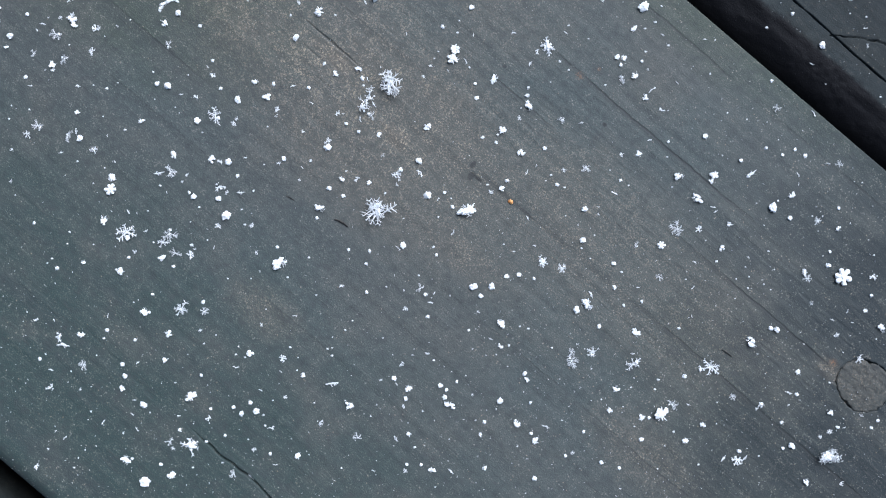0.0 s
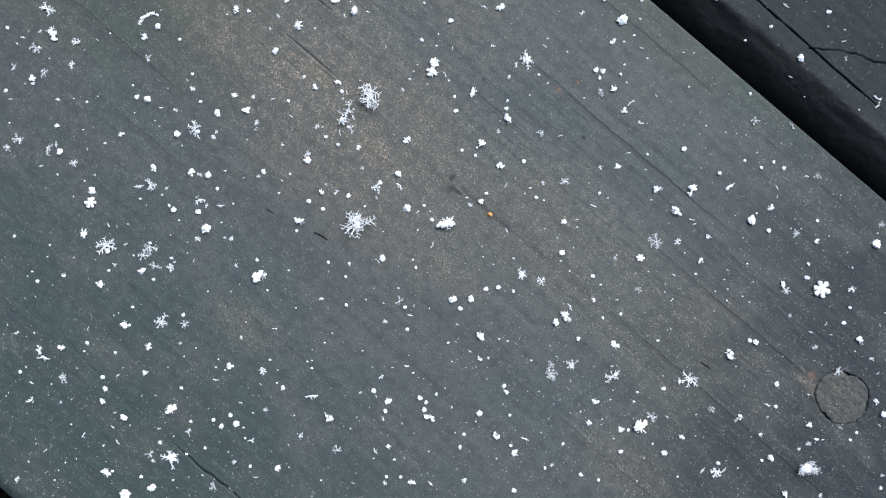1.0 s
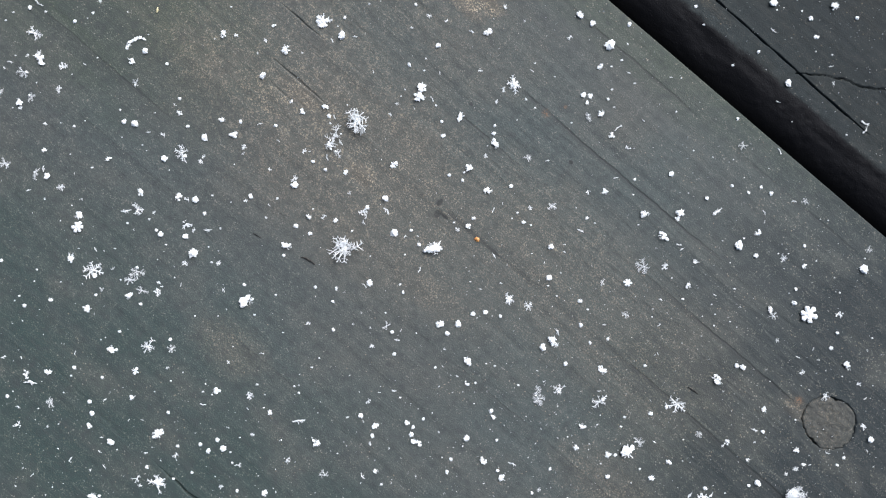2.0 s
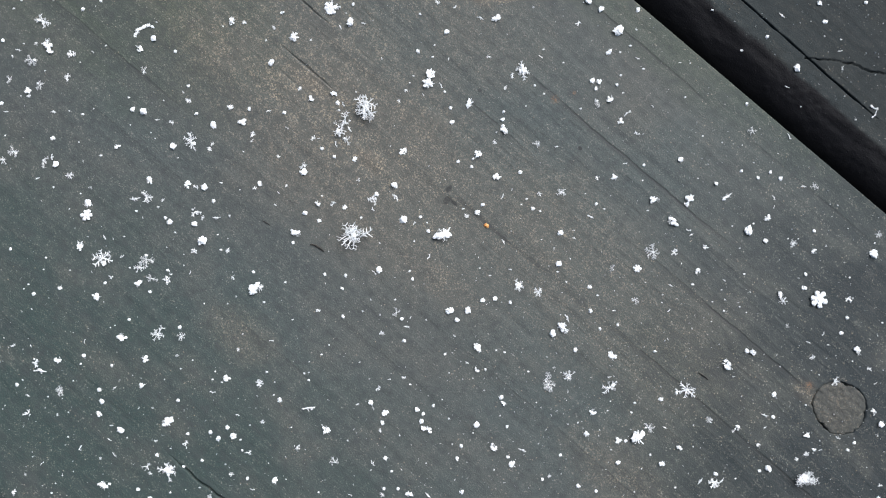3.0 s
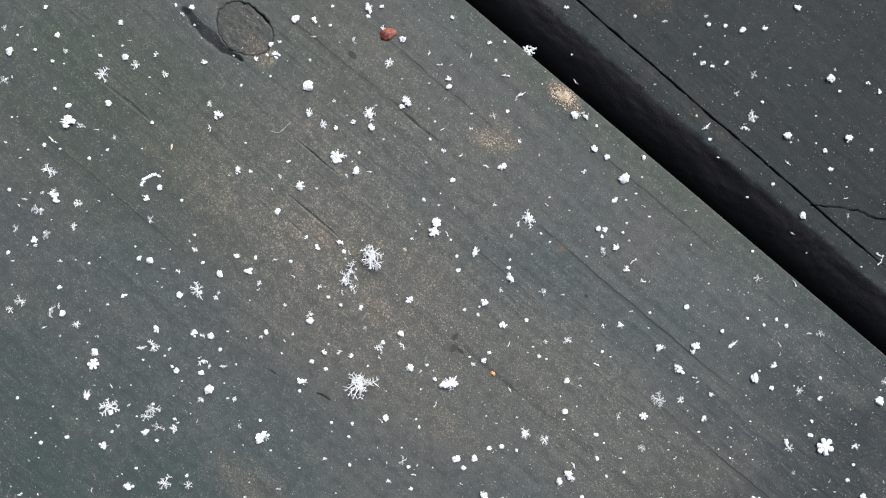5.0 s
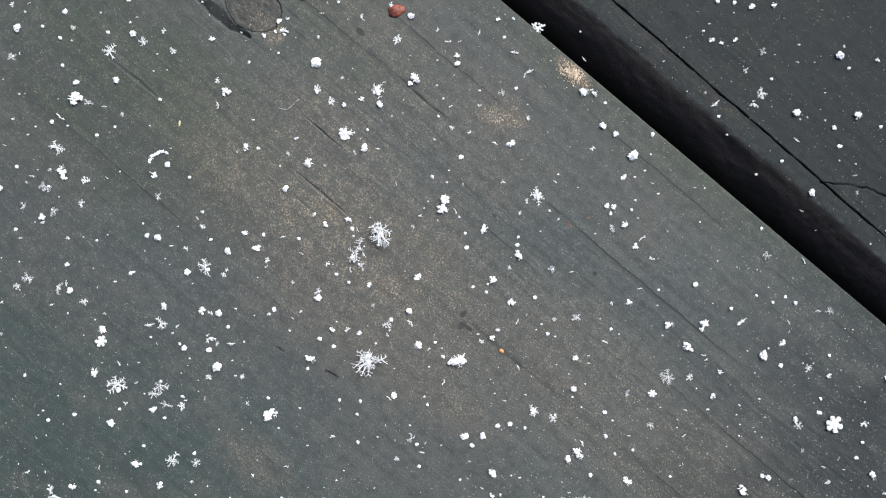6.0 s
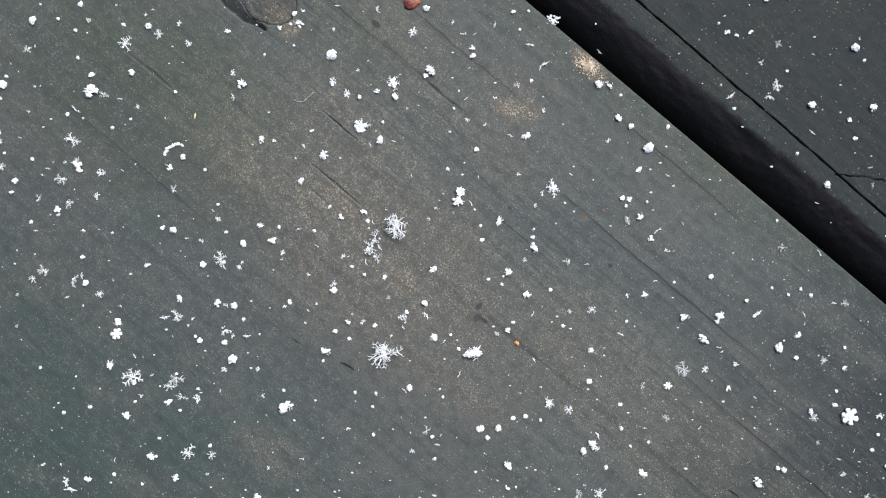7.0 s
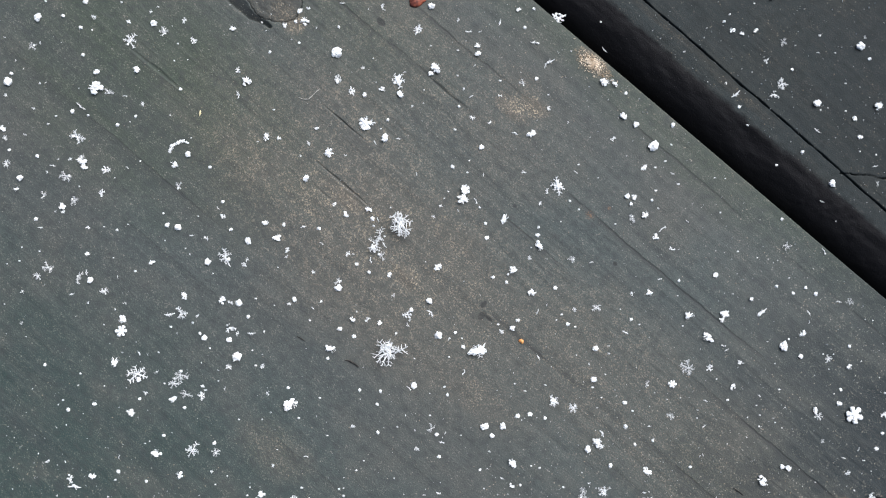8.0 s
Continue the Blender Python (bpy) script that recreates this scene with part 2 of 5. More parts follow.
BUD = plain("red_bud_scale", (0.07, 0.016, 0.012), (0.24, 0.065, 0.035), 1100.0, 0.55, 0.4)
ORANGE = plain("orange_flake", (0.40, 0.15, 0.04), (0.62, 0.33, 0.12), 2500.0, 0.6, 0.4)
FIBRE = plain("pale_fibre", (0.20, 0.195, 0.18), (0.34, 0.33, 0.30), 2500.0, 0.7)
SPLINTER = plain("pale_splinter", (0.50, 0.42, 0.24), (0.66, 0.58, 0.38), 2500.0, 0.7)
LICHEN = plain("yellow_lichen", (0.28, 0.20, 0.13), (0.86, 0.73, 0.58), 420.0, 0.85, 0.2, 0.6, 0.0002)


def snow(name, clear, tone, glow):
    """Ice: bright, lets light through, and slightly see-through where it is thin."""
    k = Nodes(name)
    n = k.noise(k.coord, 6.0, 3.0)
    k.bump(n, 0.3, 0.02)
    k.done(k.mix(n, (tone * 0.97, tone * 0.98, tone), (tone, tone, tone)), 0.5, 0.4)
    out = k.tree.nodes["Material Output"]
    last = k.bsdf.outputs[0]
    for kind, share in (("ShaderNodeBsdfTranslucent", glow), ("ShaderNodeBsdfTransparent", clear)):
        if share > 0:
            other, mixer = k.tree.nodes.new(kind), k.tree.nodes.new("ShaderNodeMixShader")
            if kind == "ShaderNodeBsdfTranslucent":
                other.inputs[0].default_value = (0.95, 0.95, 0.95, 1)
            mixer.inputs[0].default_value = share
            k.tree.links.new(last, mixer.inputs[1])
            k.tree.links.new(other.outputs[0], mixer.inputs[2])
            last = mixer.outputs[0]
    k.tree.links.new(last, out.inputs[0])
    return k.mat


SNOW = snow("packed_snow", 0.0, 0.97, 0.25)
ICE = snow("thin_ice", 0.30, 0.93, 0.3)
FROST = snow("frost_feather", 0.42, 0.90, 0.3)


# ---- helpers for shapes ----
def finish(bm, name, mat, smooth=True):
    me = bpy.data.meshes.new(name)
    bm.to_mesh(me)
    bm.free()
    me.materials.append(mat)
    if smooth:
        me.shade_smooth()
    return me


def part(name, bm, material, parent, label=""):
    ob = new(name, finish(bm, name, material))
    ob.parent = parent
    return tagged(ob, label)


def lattice(seed, n=64):
    return np.random.RandomState(seed).rand(n, n)


def value_noise(x, y, seed):
    """Smooth noise in 0..1 over arrays, one lattice cell per unit."""
    g = lattice(seed)
    xi, yi = np.floor(x).astype(int), np.floor(y).astype(int)
    fx, fy = x - xi, y - yi
    fx, fy = fx * fx * (3 - 2 * fx), fy * fy * (3 - 2 * fy)
    q = lambda i, j: g[(xi + i) % 64, (yi + j) % 64]
    return (q(0, 0) * (1 - fx) + q(1, 0) * fx) * (1 - fy) + (q(0, 1) * (1 - fx) + q(1, 1) * fx) * fy


def steps(bands):
    """Values from bands of (start, end, step)."""
    vals = []
    for lo, hi, st in bands:
        vals += list(np.arange(lo, hi - st * 0.4, st))
    return vals + [bands[-1][1]]


# ---- the deck: planks with real edges, cracks and knot holes (local x along the boards, y across, mm) ----
KNOTS = [(70.9, 25.9, 4.85, 4.45, 21), (-70.6, 28.2, 5.5, 4.1, 22)]


def knot_rim(theta, ru, rv, seed):
    oval = ru * rv / np.sqrt((rv * np.cos(theta)) ** 2 + (ru * np.sin(theta)) ** 2)
    return oval * (1 + 0.022 * np.sin(3 * theta + 2 * seed) + 0.012 * np.sin(5 * theta + seed) + 0.008 * np.sin(9 * theta + 3 * seed) + 0.010 * np.sin(17 * theta + seed)
                   + 0.010 * np.sin(23 * theta + 5 * seed) + 0.008 * np.sin(37 * theta + seed))


def crack(u, v, centre, start, end, width, depth, seed, sway=1.0):
    """A drying crack along the grain, tapering to both ends."""
    wav = centre + sway * 0.7 * (value_noise(u * 0.12, u * 0 + 3.3, seed) - 0.5) + sway * 0.35 * (value_noise(u * 0.6, u * 0 + 1.7, seed + 1) - 0.5)
    t = np.clip((u - start) / 6.0, 0, 1) * np.clip((end - u) / 6.0, 0, 1)
    w = width * (0.55 + 0.7 * value_noise(u * 0.4, u * 0 + 8.1, seed + 2)) * (0.35 + 0.65 * t)
    return -depth * t ** 0.5 * np.exp(-((v - wav) / w) ** 4)


def relief_main(u, v):
    z = 0.10 * (value_noise(u * 0.06, v * 0.7, 1) - 0.5) + 0.06 * (value_noise(u * 0.3, v * 2.0, 2) - 0.5)
    z = z + 0.5 * (value_noise(u * 0.02, v * 0.03, 3) - 0.5)
    z = z + crack(u, v, -57.3, -14.0, 12.0, 0.22, 1.1, 5, 1.2)
    z = z + crack(u, v, 10.9, -46.5, -33.5, 0.28, 0.24, 8, 0.5) + crack(u, v, 19.3, -51.5, -41.0, 0.20, 0.35, 11, 0.4)
    z = z + crack(u, v, 4.9, -84.0, -72.0, 0.4, 0.16, 14, 0.5) + crack(u, v, 35.1, -42.5, -32.0, 0.26, 0.26, 17, 0.5)
    z = z + crack(u, v, 7.4, -44.5, -37.0, 0.35, 0.13, 23)
    for ku, kv, ru, rv, seed in KNOTS:
        d, th = np.hypot(u - ku, v - kv), np.arctan2(v - kv, u - ku)
        rim = knot_rim(th, ru, rv, seed)
        z = z - 1.4 * np.clip((rim - d) / 0.22 + 0.5, 0, 1)
    # a long chip torn out beside the far knot, sloping down to its outer side
    along = (u + 74.3) / 7.3
    low = 22.1 + 1.5 * along ** 2 + 0.35 * (value_noise(u * 0.8, u * 0 + 6.1, 61) - 0.5)
    high = 24.4 - 0.3 * along + 0.6 * (value_noise(u * 0.6, u * 0 + 7.7, 62) - 0.5)
    inside = np.clip((v - low) / 0.15, 0, 1) * np.clip((high - v) / 0.3, 0, 1) * np.clip((1 - np.abs(along)) / 0.06, 0, 1)
    return z - inside * 1.3 * np.clip((high - v) / np.maximum(high - low, 0.3), 0, 1)


def relief_side(u, v):
    z = 0.08 * (value_noise(u * 0.06, v * 0.7, 31) - 0.5) + 0.05 * (value_noise(u * 0.3, v * 2.0, 32) - 0.5)
    z = z + crack(u, v, 69.74 - 0.0139 * u, -300.0, 43.0, 0.13, 1.6, 35, 0.45)
    # a second crack leaves the first at a slant
    s = np.clip((u - 26.2) / 18.0, 0, 1)
    mid = 69.35 + 9.7 * s ** 0.95 + 0.9 * (value_noise(u * 0.5, u * 0 + 2.2, 41) - 0.5) + 0.5 * (value_noise(u * 1.6, u * 0 + 4.2, 43) - 0.5)
    on = (u > 26.0) & (u < 47)
    w = 0.10 * (0.5 + 1.0 * value_noise(u * 0.7, u * 0 + 5.2, 42))
    z = z + np.where(on, -1.0 * np.exp(-((v - mid) / w) ** 4), 0)
    # knocks along the rounded arris
    z = z - 1.0 * np.clip((67.6 - v) / 3, 0, 1) * np.clip(value_noise(u * 0.10, v * 0.3, 44) - 0.45, 0, 1)
    worn = 0.3 * np.clip((67.5 - v) / 2, 0, 1)
    z = z + worn * (0.6 * (value_noise(u * 0.4, v * 0.9, 45) - 0.5) + 0.45 * (value_noise(u * 1.1, v * 1.5, 46) - 0.5) + 0.25 * (value_noise(u * 0.9, v * 4.0, 47) - 0.5))
    return z


def relief_far(u, v):
    return 0.08 * (value_noise(u * 0.06, v * 0.7, 51) - 0.5)


def round_drop(v, v0, v1, r0, r1, deep=None):
    """Height of the rounded board edge under the flat top, in mm."""
    if v < v0 + r0:
        return (deep or r0) * (math.sqrt(max(1 - ((v0 + r0 - v) / r0) ** 2, 0)) - 1)
    if v > v1 - r1:
        return math.sqrt(max(r1 * r1 - (v - v1 + r1) ** 2, 0)) - r1
    return 0.0


def plank(v0, v1, r0, r1, us, tops, relief, mat, parent, label, deep=None):
    """A board 25 mm thick between v0 and v1, with arris radii r0 and r1 (deep: how far the first one drops);
    tops: rows across its upper face."""
    rows = [(v0, -25.0, 0.0)]
    turns = 40 if deep else 11
    for i in range(turns):
        a = radians(90 * i / turns)
        rows.append((v0 + r0 - r0 * math.cos(a), (deep or r0) * (math.sin(a) - 1), math.sin(a)))
    rows += [(v, 0.0, 1.0) for v in tops if v0 + r0 <= v <= v1 - r1]
    for i in range(1, 12):
        a = radians(90 * i / 11)
        rows.append((v1 - r1 + r1 * math.sin(a), -r1 + r1 * math.cos(a), math.cos(a)))
    rows.append((v1, -25.0, 0.0))
    prof = np.array(rows)
    u = np.array(us)[:, None] + prof[None, :, 0] * 0
    v = prof[None, :, 0] + u * 0
    z = prof[None, :, 1] + relief(u, v) * prof[None, :, 2]
    nu, nv = u.shape
    verts = np.stack([u, v, z], -1).reshape(-1, 3) * MM
    i, j = np.meshgrid(np.arange(nu - 1), np.arange(nv), indexing="ij")
    jn = (j + 1) % nv
    quads = np.stack([i * nv + j, (i + 1) * nv + j, (i + 1) * nv + jn, i * nv + jn], -1).reshape(-1, 4)
    me = bpy.data.meshes.new("plank")
    me.vertices.add(len(verts))
    me.vertices.foreach_set("co", verts.ravel())
    ends = [list(range(nv)), [(nu - 1) * nv + q for q in range(nv)][::-1]]
    loops = np.concatenate([quads.ravel(), np.array(ends).ravel()])
    starts = np.concatenate([np.arange(len(quads)) * 4, [len(quads) * 4, len(quads) * 4 + nv]])
    totals = np.concatenate([np.full(len(quads), 4), [nv, nv]])
    me.loops.add(len(loops))
    me.loops.foreach_set("vertex_index", loops.astype(np.int32))
    me.polygons.add(len(starts))
    me.polygons.foreach_set("loop_start", starts.astype(np.int32))
    me.polygons.foreach_set("loop_total", totals.astype(np.int32))
    me.update(calc_edges=True)
    me.validate()
    me.materials.append(mat)
    me.shade_smooth()
    ob = new("plank", me)
    ob.parent = parent
    return tagged(ob, label)


deck = new("deck")
deck.matrix_world = DECK
tagged(deck, "weathered grey-green wooden deck boards dusted with snow crystals", "deck", kind="structure")

EDGE_L, EDGE_R, SIDE_L, SIDE_ROUND, SIDE_DEEP = -85.1, 57.4, 58.3, 8.2, 7.0
us_main = steps([(-600, -120, 40), (-120, -82, 0.5), (-82, -62, 0.22), (-62, 64, 0.5), (64, 77, 0.22), (77, 112, 0.5), (112, 600, 40)])
tops_main = steps([(-81, -58.2, 0.45), (-58.2, -55.4, 0.1), (-55.4, 4.0, 0.45), (4.0, 5.8, 0.15), (5.8, 6.6, 0.35), (6.6, 8.2, 0.15), (8.2, 9.8, 0.3), (9.8, 12.0, 0.12), (12.0, 18.4, 0.45), (18.4, 20.2, 0.12), (20.2, 36, 0.18), (36, 56.6, 0.4)])
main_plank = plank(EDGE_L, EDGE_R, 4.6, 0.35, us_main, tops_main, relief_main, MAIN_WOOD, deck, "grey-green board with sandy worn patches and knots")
us_side = steps([(-600, -120, 40), (-120, 24, 0.6), (24, 50, 0.2), (50, 110, 0.6), (110, 600, 40)])
tops_side = steps([(66.8, 68.6, 0.3), (68.6, 70.8, 0.1), (70.8, 80, 0.2), (80, 112, 0.5), (112, 197, 5)])
side_plank = plank(SIDE_L, 203.5, SIDE_ROUND, 3.0, us_side, tops_side, relief_side, SIDE_WOOD, deck, "darker slate-grey board with a black rounded edge and a long crack", SIDE_DEEP)
us_far = steps([(-600, -120, 40), (-120, 120, 3), (120, 600, 40)])
far_plank = plank(-236.0, -95.0, 3.0, 4.0, us_far, steps([(-232, -100, 3)]), relief_far, FAR_WOOD, deck, "grey board beyond a dark gap")


def make_knot(ku, kv, ru, rv, seed, tight, open_side, label):
    """The hard end-grain plug that sits loose in its hole, tight on some sides and gaping on others."""
    bm = bmesh.new()
    rnd = random.Random(seed)
    rings, seg, prev = 16, 72, None
    base = float(relief_main(np.array([[ku + ru + 1.5]]), np.array([[kv]]))[0, 0])
    centre = bm.verts.new((ku * MM, kv * MM, base * MM))
    for q in range(1, rings + 2):
        f = min(q / rings, 1.0)
        ring = []
        for s in range(seg):
            th = 2 * math.pi * s / seg
            c, d = math.cos(th), math.sin(th)
            gap = tight + open_side * d + 0.34 * noise.noise((c * 1.3, d * 1.3, seed)) + 0.38 * noise.noise((c * 5, d * 5, seed + 3))
            rad = (float(knot_rim(th, ru, rv, seed)) + 0.07 - max(gap, 0.0)) * f
            wave = 0.025 * math.sin(rad * 5.5 + 1.5 * noise.noise((c * 2, d * 2, seed)))
            rough = 0.16 * noise.noise((rad * c * 1.1, rad * d * 1.1, seed)) + 0.10 * noise.noise((rad * c * 3.1, rad * d * 3.1, seed))
            z = -1.6 if q > rings else base - 0.06 + wave + rough - 0.10 * f ** 10
            ring.append(bm.verts.new(((ku + rad * c) * MM, (kv + rad * d) * MM, (z + rnd.uniform(-0.03, 0.03)) * MM)))
        for s in range(seg):
            t = (s + 1) % seg
            bm.faces.new((centre, ring[s], ring[t]) if prev is None else (prev[s], ring[s], ring[t], prev[t]))
        prev = ring
    part("knot", bm, KNOT_WOOD, main_plank, label)


make_knot(*KNOTS[0], 0.12, 0.0, "round brown-grey knot ringed by a dark crack")
make_knot(*KNOTS[1], -0.02, 0.24, "large brown knot with a torn chip beside it")

# two joists carry the boards, out of sight on both sides
for along in (-380.0, 380.0):
    bm = bmesh.new()
    bmesh.ops.create_cube(bm, size=1.0)
    for p in bm.verts:
        p.co = Vector((along + 45 * p.co.x, -15 + 450 * p.co.y, -100.3 + 150 * p.co.z)) * MM
    bmesh.ops.bevel(bm, geom=list(bm.edges), offset=0.002, segments=2, affect="EDGES")
    part("joist", bm, FAR_WOOD, deck, "square-cut wooden joist under the boards")

# the earth under the deck
bm = bmesh.new()
bmesh.ops.create_grid(bm, x_segments=60, y_segments=60, size=1.0)
for p in bm.verts:
    p.co.x, p.co.y = math.copysign(abs(p.co.x) ** 4 * 800, p.co.x), math.copysign(abs(p.co.y) ** 4 * 800, p.co.y)
    p.co.z = -0.176 + 0.03 * min(p.co.xy.length / 4, 1) * noise.noise(p.co * 2.0)
ground = tagged(new("ground", finish(bm, "ground", SOIL)), "bare dark earth beneath the wooden deck", "ground", kind="structure")


# ---- snow crystals ----
def surface(x, y):
    """Height of the wood under a spot, in mm."""
    u, v, _ = DECK_INV @ Vector((x, y, 0))
    if v <= EDGE_R:
        return round_drop(v, EDGE_L, EDGE_R, 4.6, 0.35) + float(relief_main(np.array([[u]]), np.array([[v]]))[0, 0])
    if v < SIDE_L + 0.2:
        return -0.6
    drop = round_drop(v, SIDE_L, 203.5, SIDE_ROUND, 3.0, SIDE_DEEP)
    return drop + (1 + drop / SIDE_DEEP) * float(relief_side(np.array([[u]]), np.array([[v]]))[0, 0])


def blob(bm, centre, size, rnd, detail=1, rough=0.25):
    """A rough ice lump."""
    made = bmesh.ops.create_icosphere(bm, subdivisions=detail, radius=0.5)["verts"]
    turn = Euler((rnd.uniform(0, 6), rnd.uniform(0, 6), rnd.uniform(0, 6))).to_matrix()
    off = Vector((rnd.uniform(0, 50), rnd.uniform(0, 50), 0))
    for p in made:
        d = turn @ p.co
        d = d * (1 + rough * 2 * noise.noise(d * 3.2 + off))
        p.co = Vector((d.x * size[0], d.y * size[1], d.z * size[2])) + Vector(centre)


def bar(bm, a, b, wa, wb, thick, root=None):
    """A flat tapering ice bar with a ridge, from a to b, growing out of the vertex root if there is one. Gives the ring at b."""
    a, b = Vector(a), Vector(b)
    d = (b - a).normalized()
    side = d.cross(Vector((0, 0, 1)))
    side = side.normalized() if side.length > 1e-4 else Vector((1, 0, 0))
    up = side.cross(d)
    ends = []
    for p, w in ((a, wa), (b, wb)):
        t = thick * (0.5 + 0.5 * w / max(wa, wb))
        ends.append([bm.verts.new(p + side * w * sx + up * t * sz) for sx, sz in ((-0.5, 0), (0, 0.5), (0.5, 0), (0, -0.5))])
    if root is not None:
        bm.verts.remove(ends[0][1])
        ends[0][1] = root
    for i in range(4):
        j = (i + 1) % 4
        bm.faces.new((ends[0][i], ends[0][j], ends[1][j], ends[1][i]))
    bm.faces.new(ends[0][::-1])
    bm.faces.new(ends[1])
    return ends[1]


def arm_mesh(seed, branches, width, lift=0.0, mat=None):
    """One feathered arm along +x, 0.5 long: side branches at sixty degrees, longest near the middle."""
    rnd = random.Random(seed)
    bm = bmesh.new()
    bend = rnd.uniform(-0.03, 0.03)
    places = [0.12 + 0.33 * i / max(branches - 1, 1) + rnd.uniform(-0.025, 0.025) for i in range(branches)] + [0.5]
    at, joint = Vector((0, 0, 0)), None
    for i, f in enumerate(places):
        nxt = Vector((f, bend * math.sin(math.pi * f / 0.5), lift * 2 * f))
        ring = bar(bm, at, nxt, width * (1.2 - 1.1 * at.x), width * (1.2 - 1.1 * f) if f < 0.5 else width * 0.3, 0.05, joint)
        at, joint = nxt, ring[1]
        if f == 0.5:
            break
        ln = 0.05 + 0.20 * math.sin(math.pi * min(f / 0.52, 1.0)) ** 0.8
        for s in (-1, 1):
            if rnd.random() < 0.8:
                q = ln * rnd.uniform(0.35, 1.25)
                slant = rnd.uniform(0.85, 1.15)
                tip = nxt + Vector((q * math.cos(slant), s * q * math.sin(slant), rnd.uniform(-0.01, 0.04)))
                end = bar(bm, nxt, nxt.lerp(tip, 0.6), width * 0.8, width * 0.65, 0.04, joint)
                bar(bm, nxt.lerp(tip, 0.6), tip, width * 0.65, width * 0.2, 0.04, end[1])
                if q > 0.15 and rnd.random() < 0.6:
                    mid = nxt.lerp(tip, 0.6)
                    bar(bm, mid, mid + Vector((rnd.uniform(0.05, 0.10), 0, 0.01)), width * 0.5, width * 0.2, 0.03, end[1])
    return finish(bm, "arm", mat or ICE, smooth=False)


def lobe_mesh(seed):
    rnd = random.Random(seed)
    bm = bmesh.new()
    blob(bm, (0.22, 0, 0), (0.36, 0.26, 0.16), rnd, 2, 0.15)
    blob(bm, (0.38, 0, 0), (0.26, 0.32, 0.16), rnd, 2, 0.2)
    return finish(bm, "lobe", SNOW)


def hub_mesh(seed, size, mat):
    rnd = random.Random(seed)
    bm = bmesh.new()
    blob(bm, (0, 0, 0), (size, size, size * 0.7), rnd, 1, 0.2)
    return finish(bm, "hub", mat)


def pellet_mesh(seed):
    """A rimed grain: one body with knobs and a few blunt corners."""
    rnd = random.Random(seed)
    bm = bmesh.new()
    wide = rnd.uniform(0.62, 0.8)
    blob(bm, (0, 0, 0), (0.80, wide, 0.5), rnd, 2, 0.34)
    for i in range(rnd.choice((7, 9, 11))):
        a = rnd.uniform(0, 6.28)
        r = rnd.uniform(0.22, 0.42)
        size = rnd.uniform(0.14, 0.36)
        blob(bm, (r * math.cos(a), r * wide * 1.2 * math.sin(a), rnd.uniform(-0.12, 0.14)), [size * rnd.uniform(0.8, 1.3), size, size * 0.8], rnd, 1, 0.45)
    return finish(bm, "pellet", SNOW, smooth=False)


def clump_mesh(seed):
    """A few grains frozen together with gaps between them, shreds of crystal sticking out."""
    rnd = random.Random(seed)
    bm = bmesh.new()
    n = rnd.choice((4, 5, 6, 7))
    a = rnd.uniform(0, 6.28)
    p = Vector((-0.22 * math.cos(a), -0.22 * math.sin(a), 0))
    for i in range(n):
        s = rnd.uniform(0.20, 0.40)
        blob(bm, p + Vector((0, 0, rnd.uniform(0, 0.06))), (s * rnd.uniform(0.8, 1.35), s, s * 0.65), rnd, 2, 0.4)
        for j in range(3):
            b = rnd.uniform(0, 6.28)
            t = rnd.uniform(0.08, 0.17)
            blob(bm, p + Vector((0.5 * s * math.cos(b), 0.5 * s * math.sin(b), rnd.uniform(0, 0.1))), (t, t * 1.2, t), rnd, 1, 0.4)
        a += rnd.uniform(-1.2, 1.2)
        p = p + Vector((math.cos(a), math.sin(a), 0)) * rnd.uniform(0.16, 0.26)
        if p.length > 0.36:
            p, a = p * 0.35, a + 2.5
    for i in range(7):
        b = rnd.uniform(0, 6.28)
        r0, r1 = rnd.uniform(0.1, 0.25), rnd.uniform(0.34, 0.55)
        bar(bm, (r0 * math.cos(b), r0 * math.sin(b), 0.05), (r1 * math.cos(b + 0.2), r1 * math.sin(b + 0.2), rnd.uniform(-0.03, 0.15)),
            rnd.uniform(0.07, 0.12), 0.05, 0.06)
    return finish(bm, "clump", SNOW, smooth=False)


def needle_mesh(seed):
    """A splinter of a snowflake arm: a thin bent stem with stubs of branches and rime on it."""
    rnd = random.Random(seed)
    bm = bmesh.new()
    bend = rnd.uniform(-0.1, 0.1)
    bar(bm, (-0.5, 0, 0), (0, bend, 0.05), 0.07, 0.13, 0.10)
    bar(bm, (-0.02, bend, 0.05), (0.5, rnd.uniform(-0.06, 0.06), 0), 0.13, 0.06, 0.10)
    for i in range(rnd.choice((3, 4, 5))):
        x = rnd.uniform(-0.45, 0.45)
        s = rnd.uniform(0.10, 0.24)
        blob(bm, (x, bend * (1 - 2 * abs(x)) + rnd.uniform(-0.04, 0.04), 0.03), (s * 1.3, s, s), rnd, 1, 0.4)
    for i in range(rnd.choice((1, 2, 3))):
        x = rnd.uniform(-0.3, 0.3)
        bar(bm, (x, bend * (1 - 2 * abs(x)), 0.03), (x + rnd.uniform(0.06, 0.2), rnd.choice((-1, 1)) * rnd.uniform(0.12, 0.26), 0.04), 0.08, 0.05, 0.06)
    return finish(bm, "needle", ICE, smooth=False)


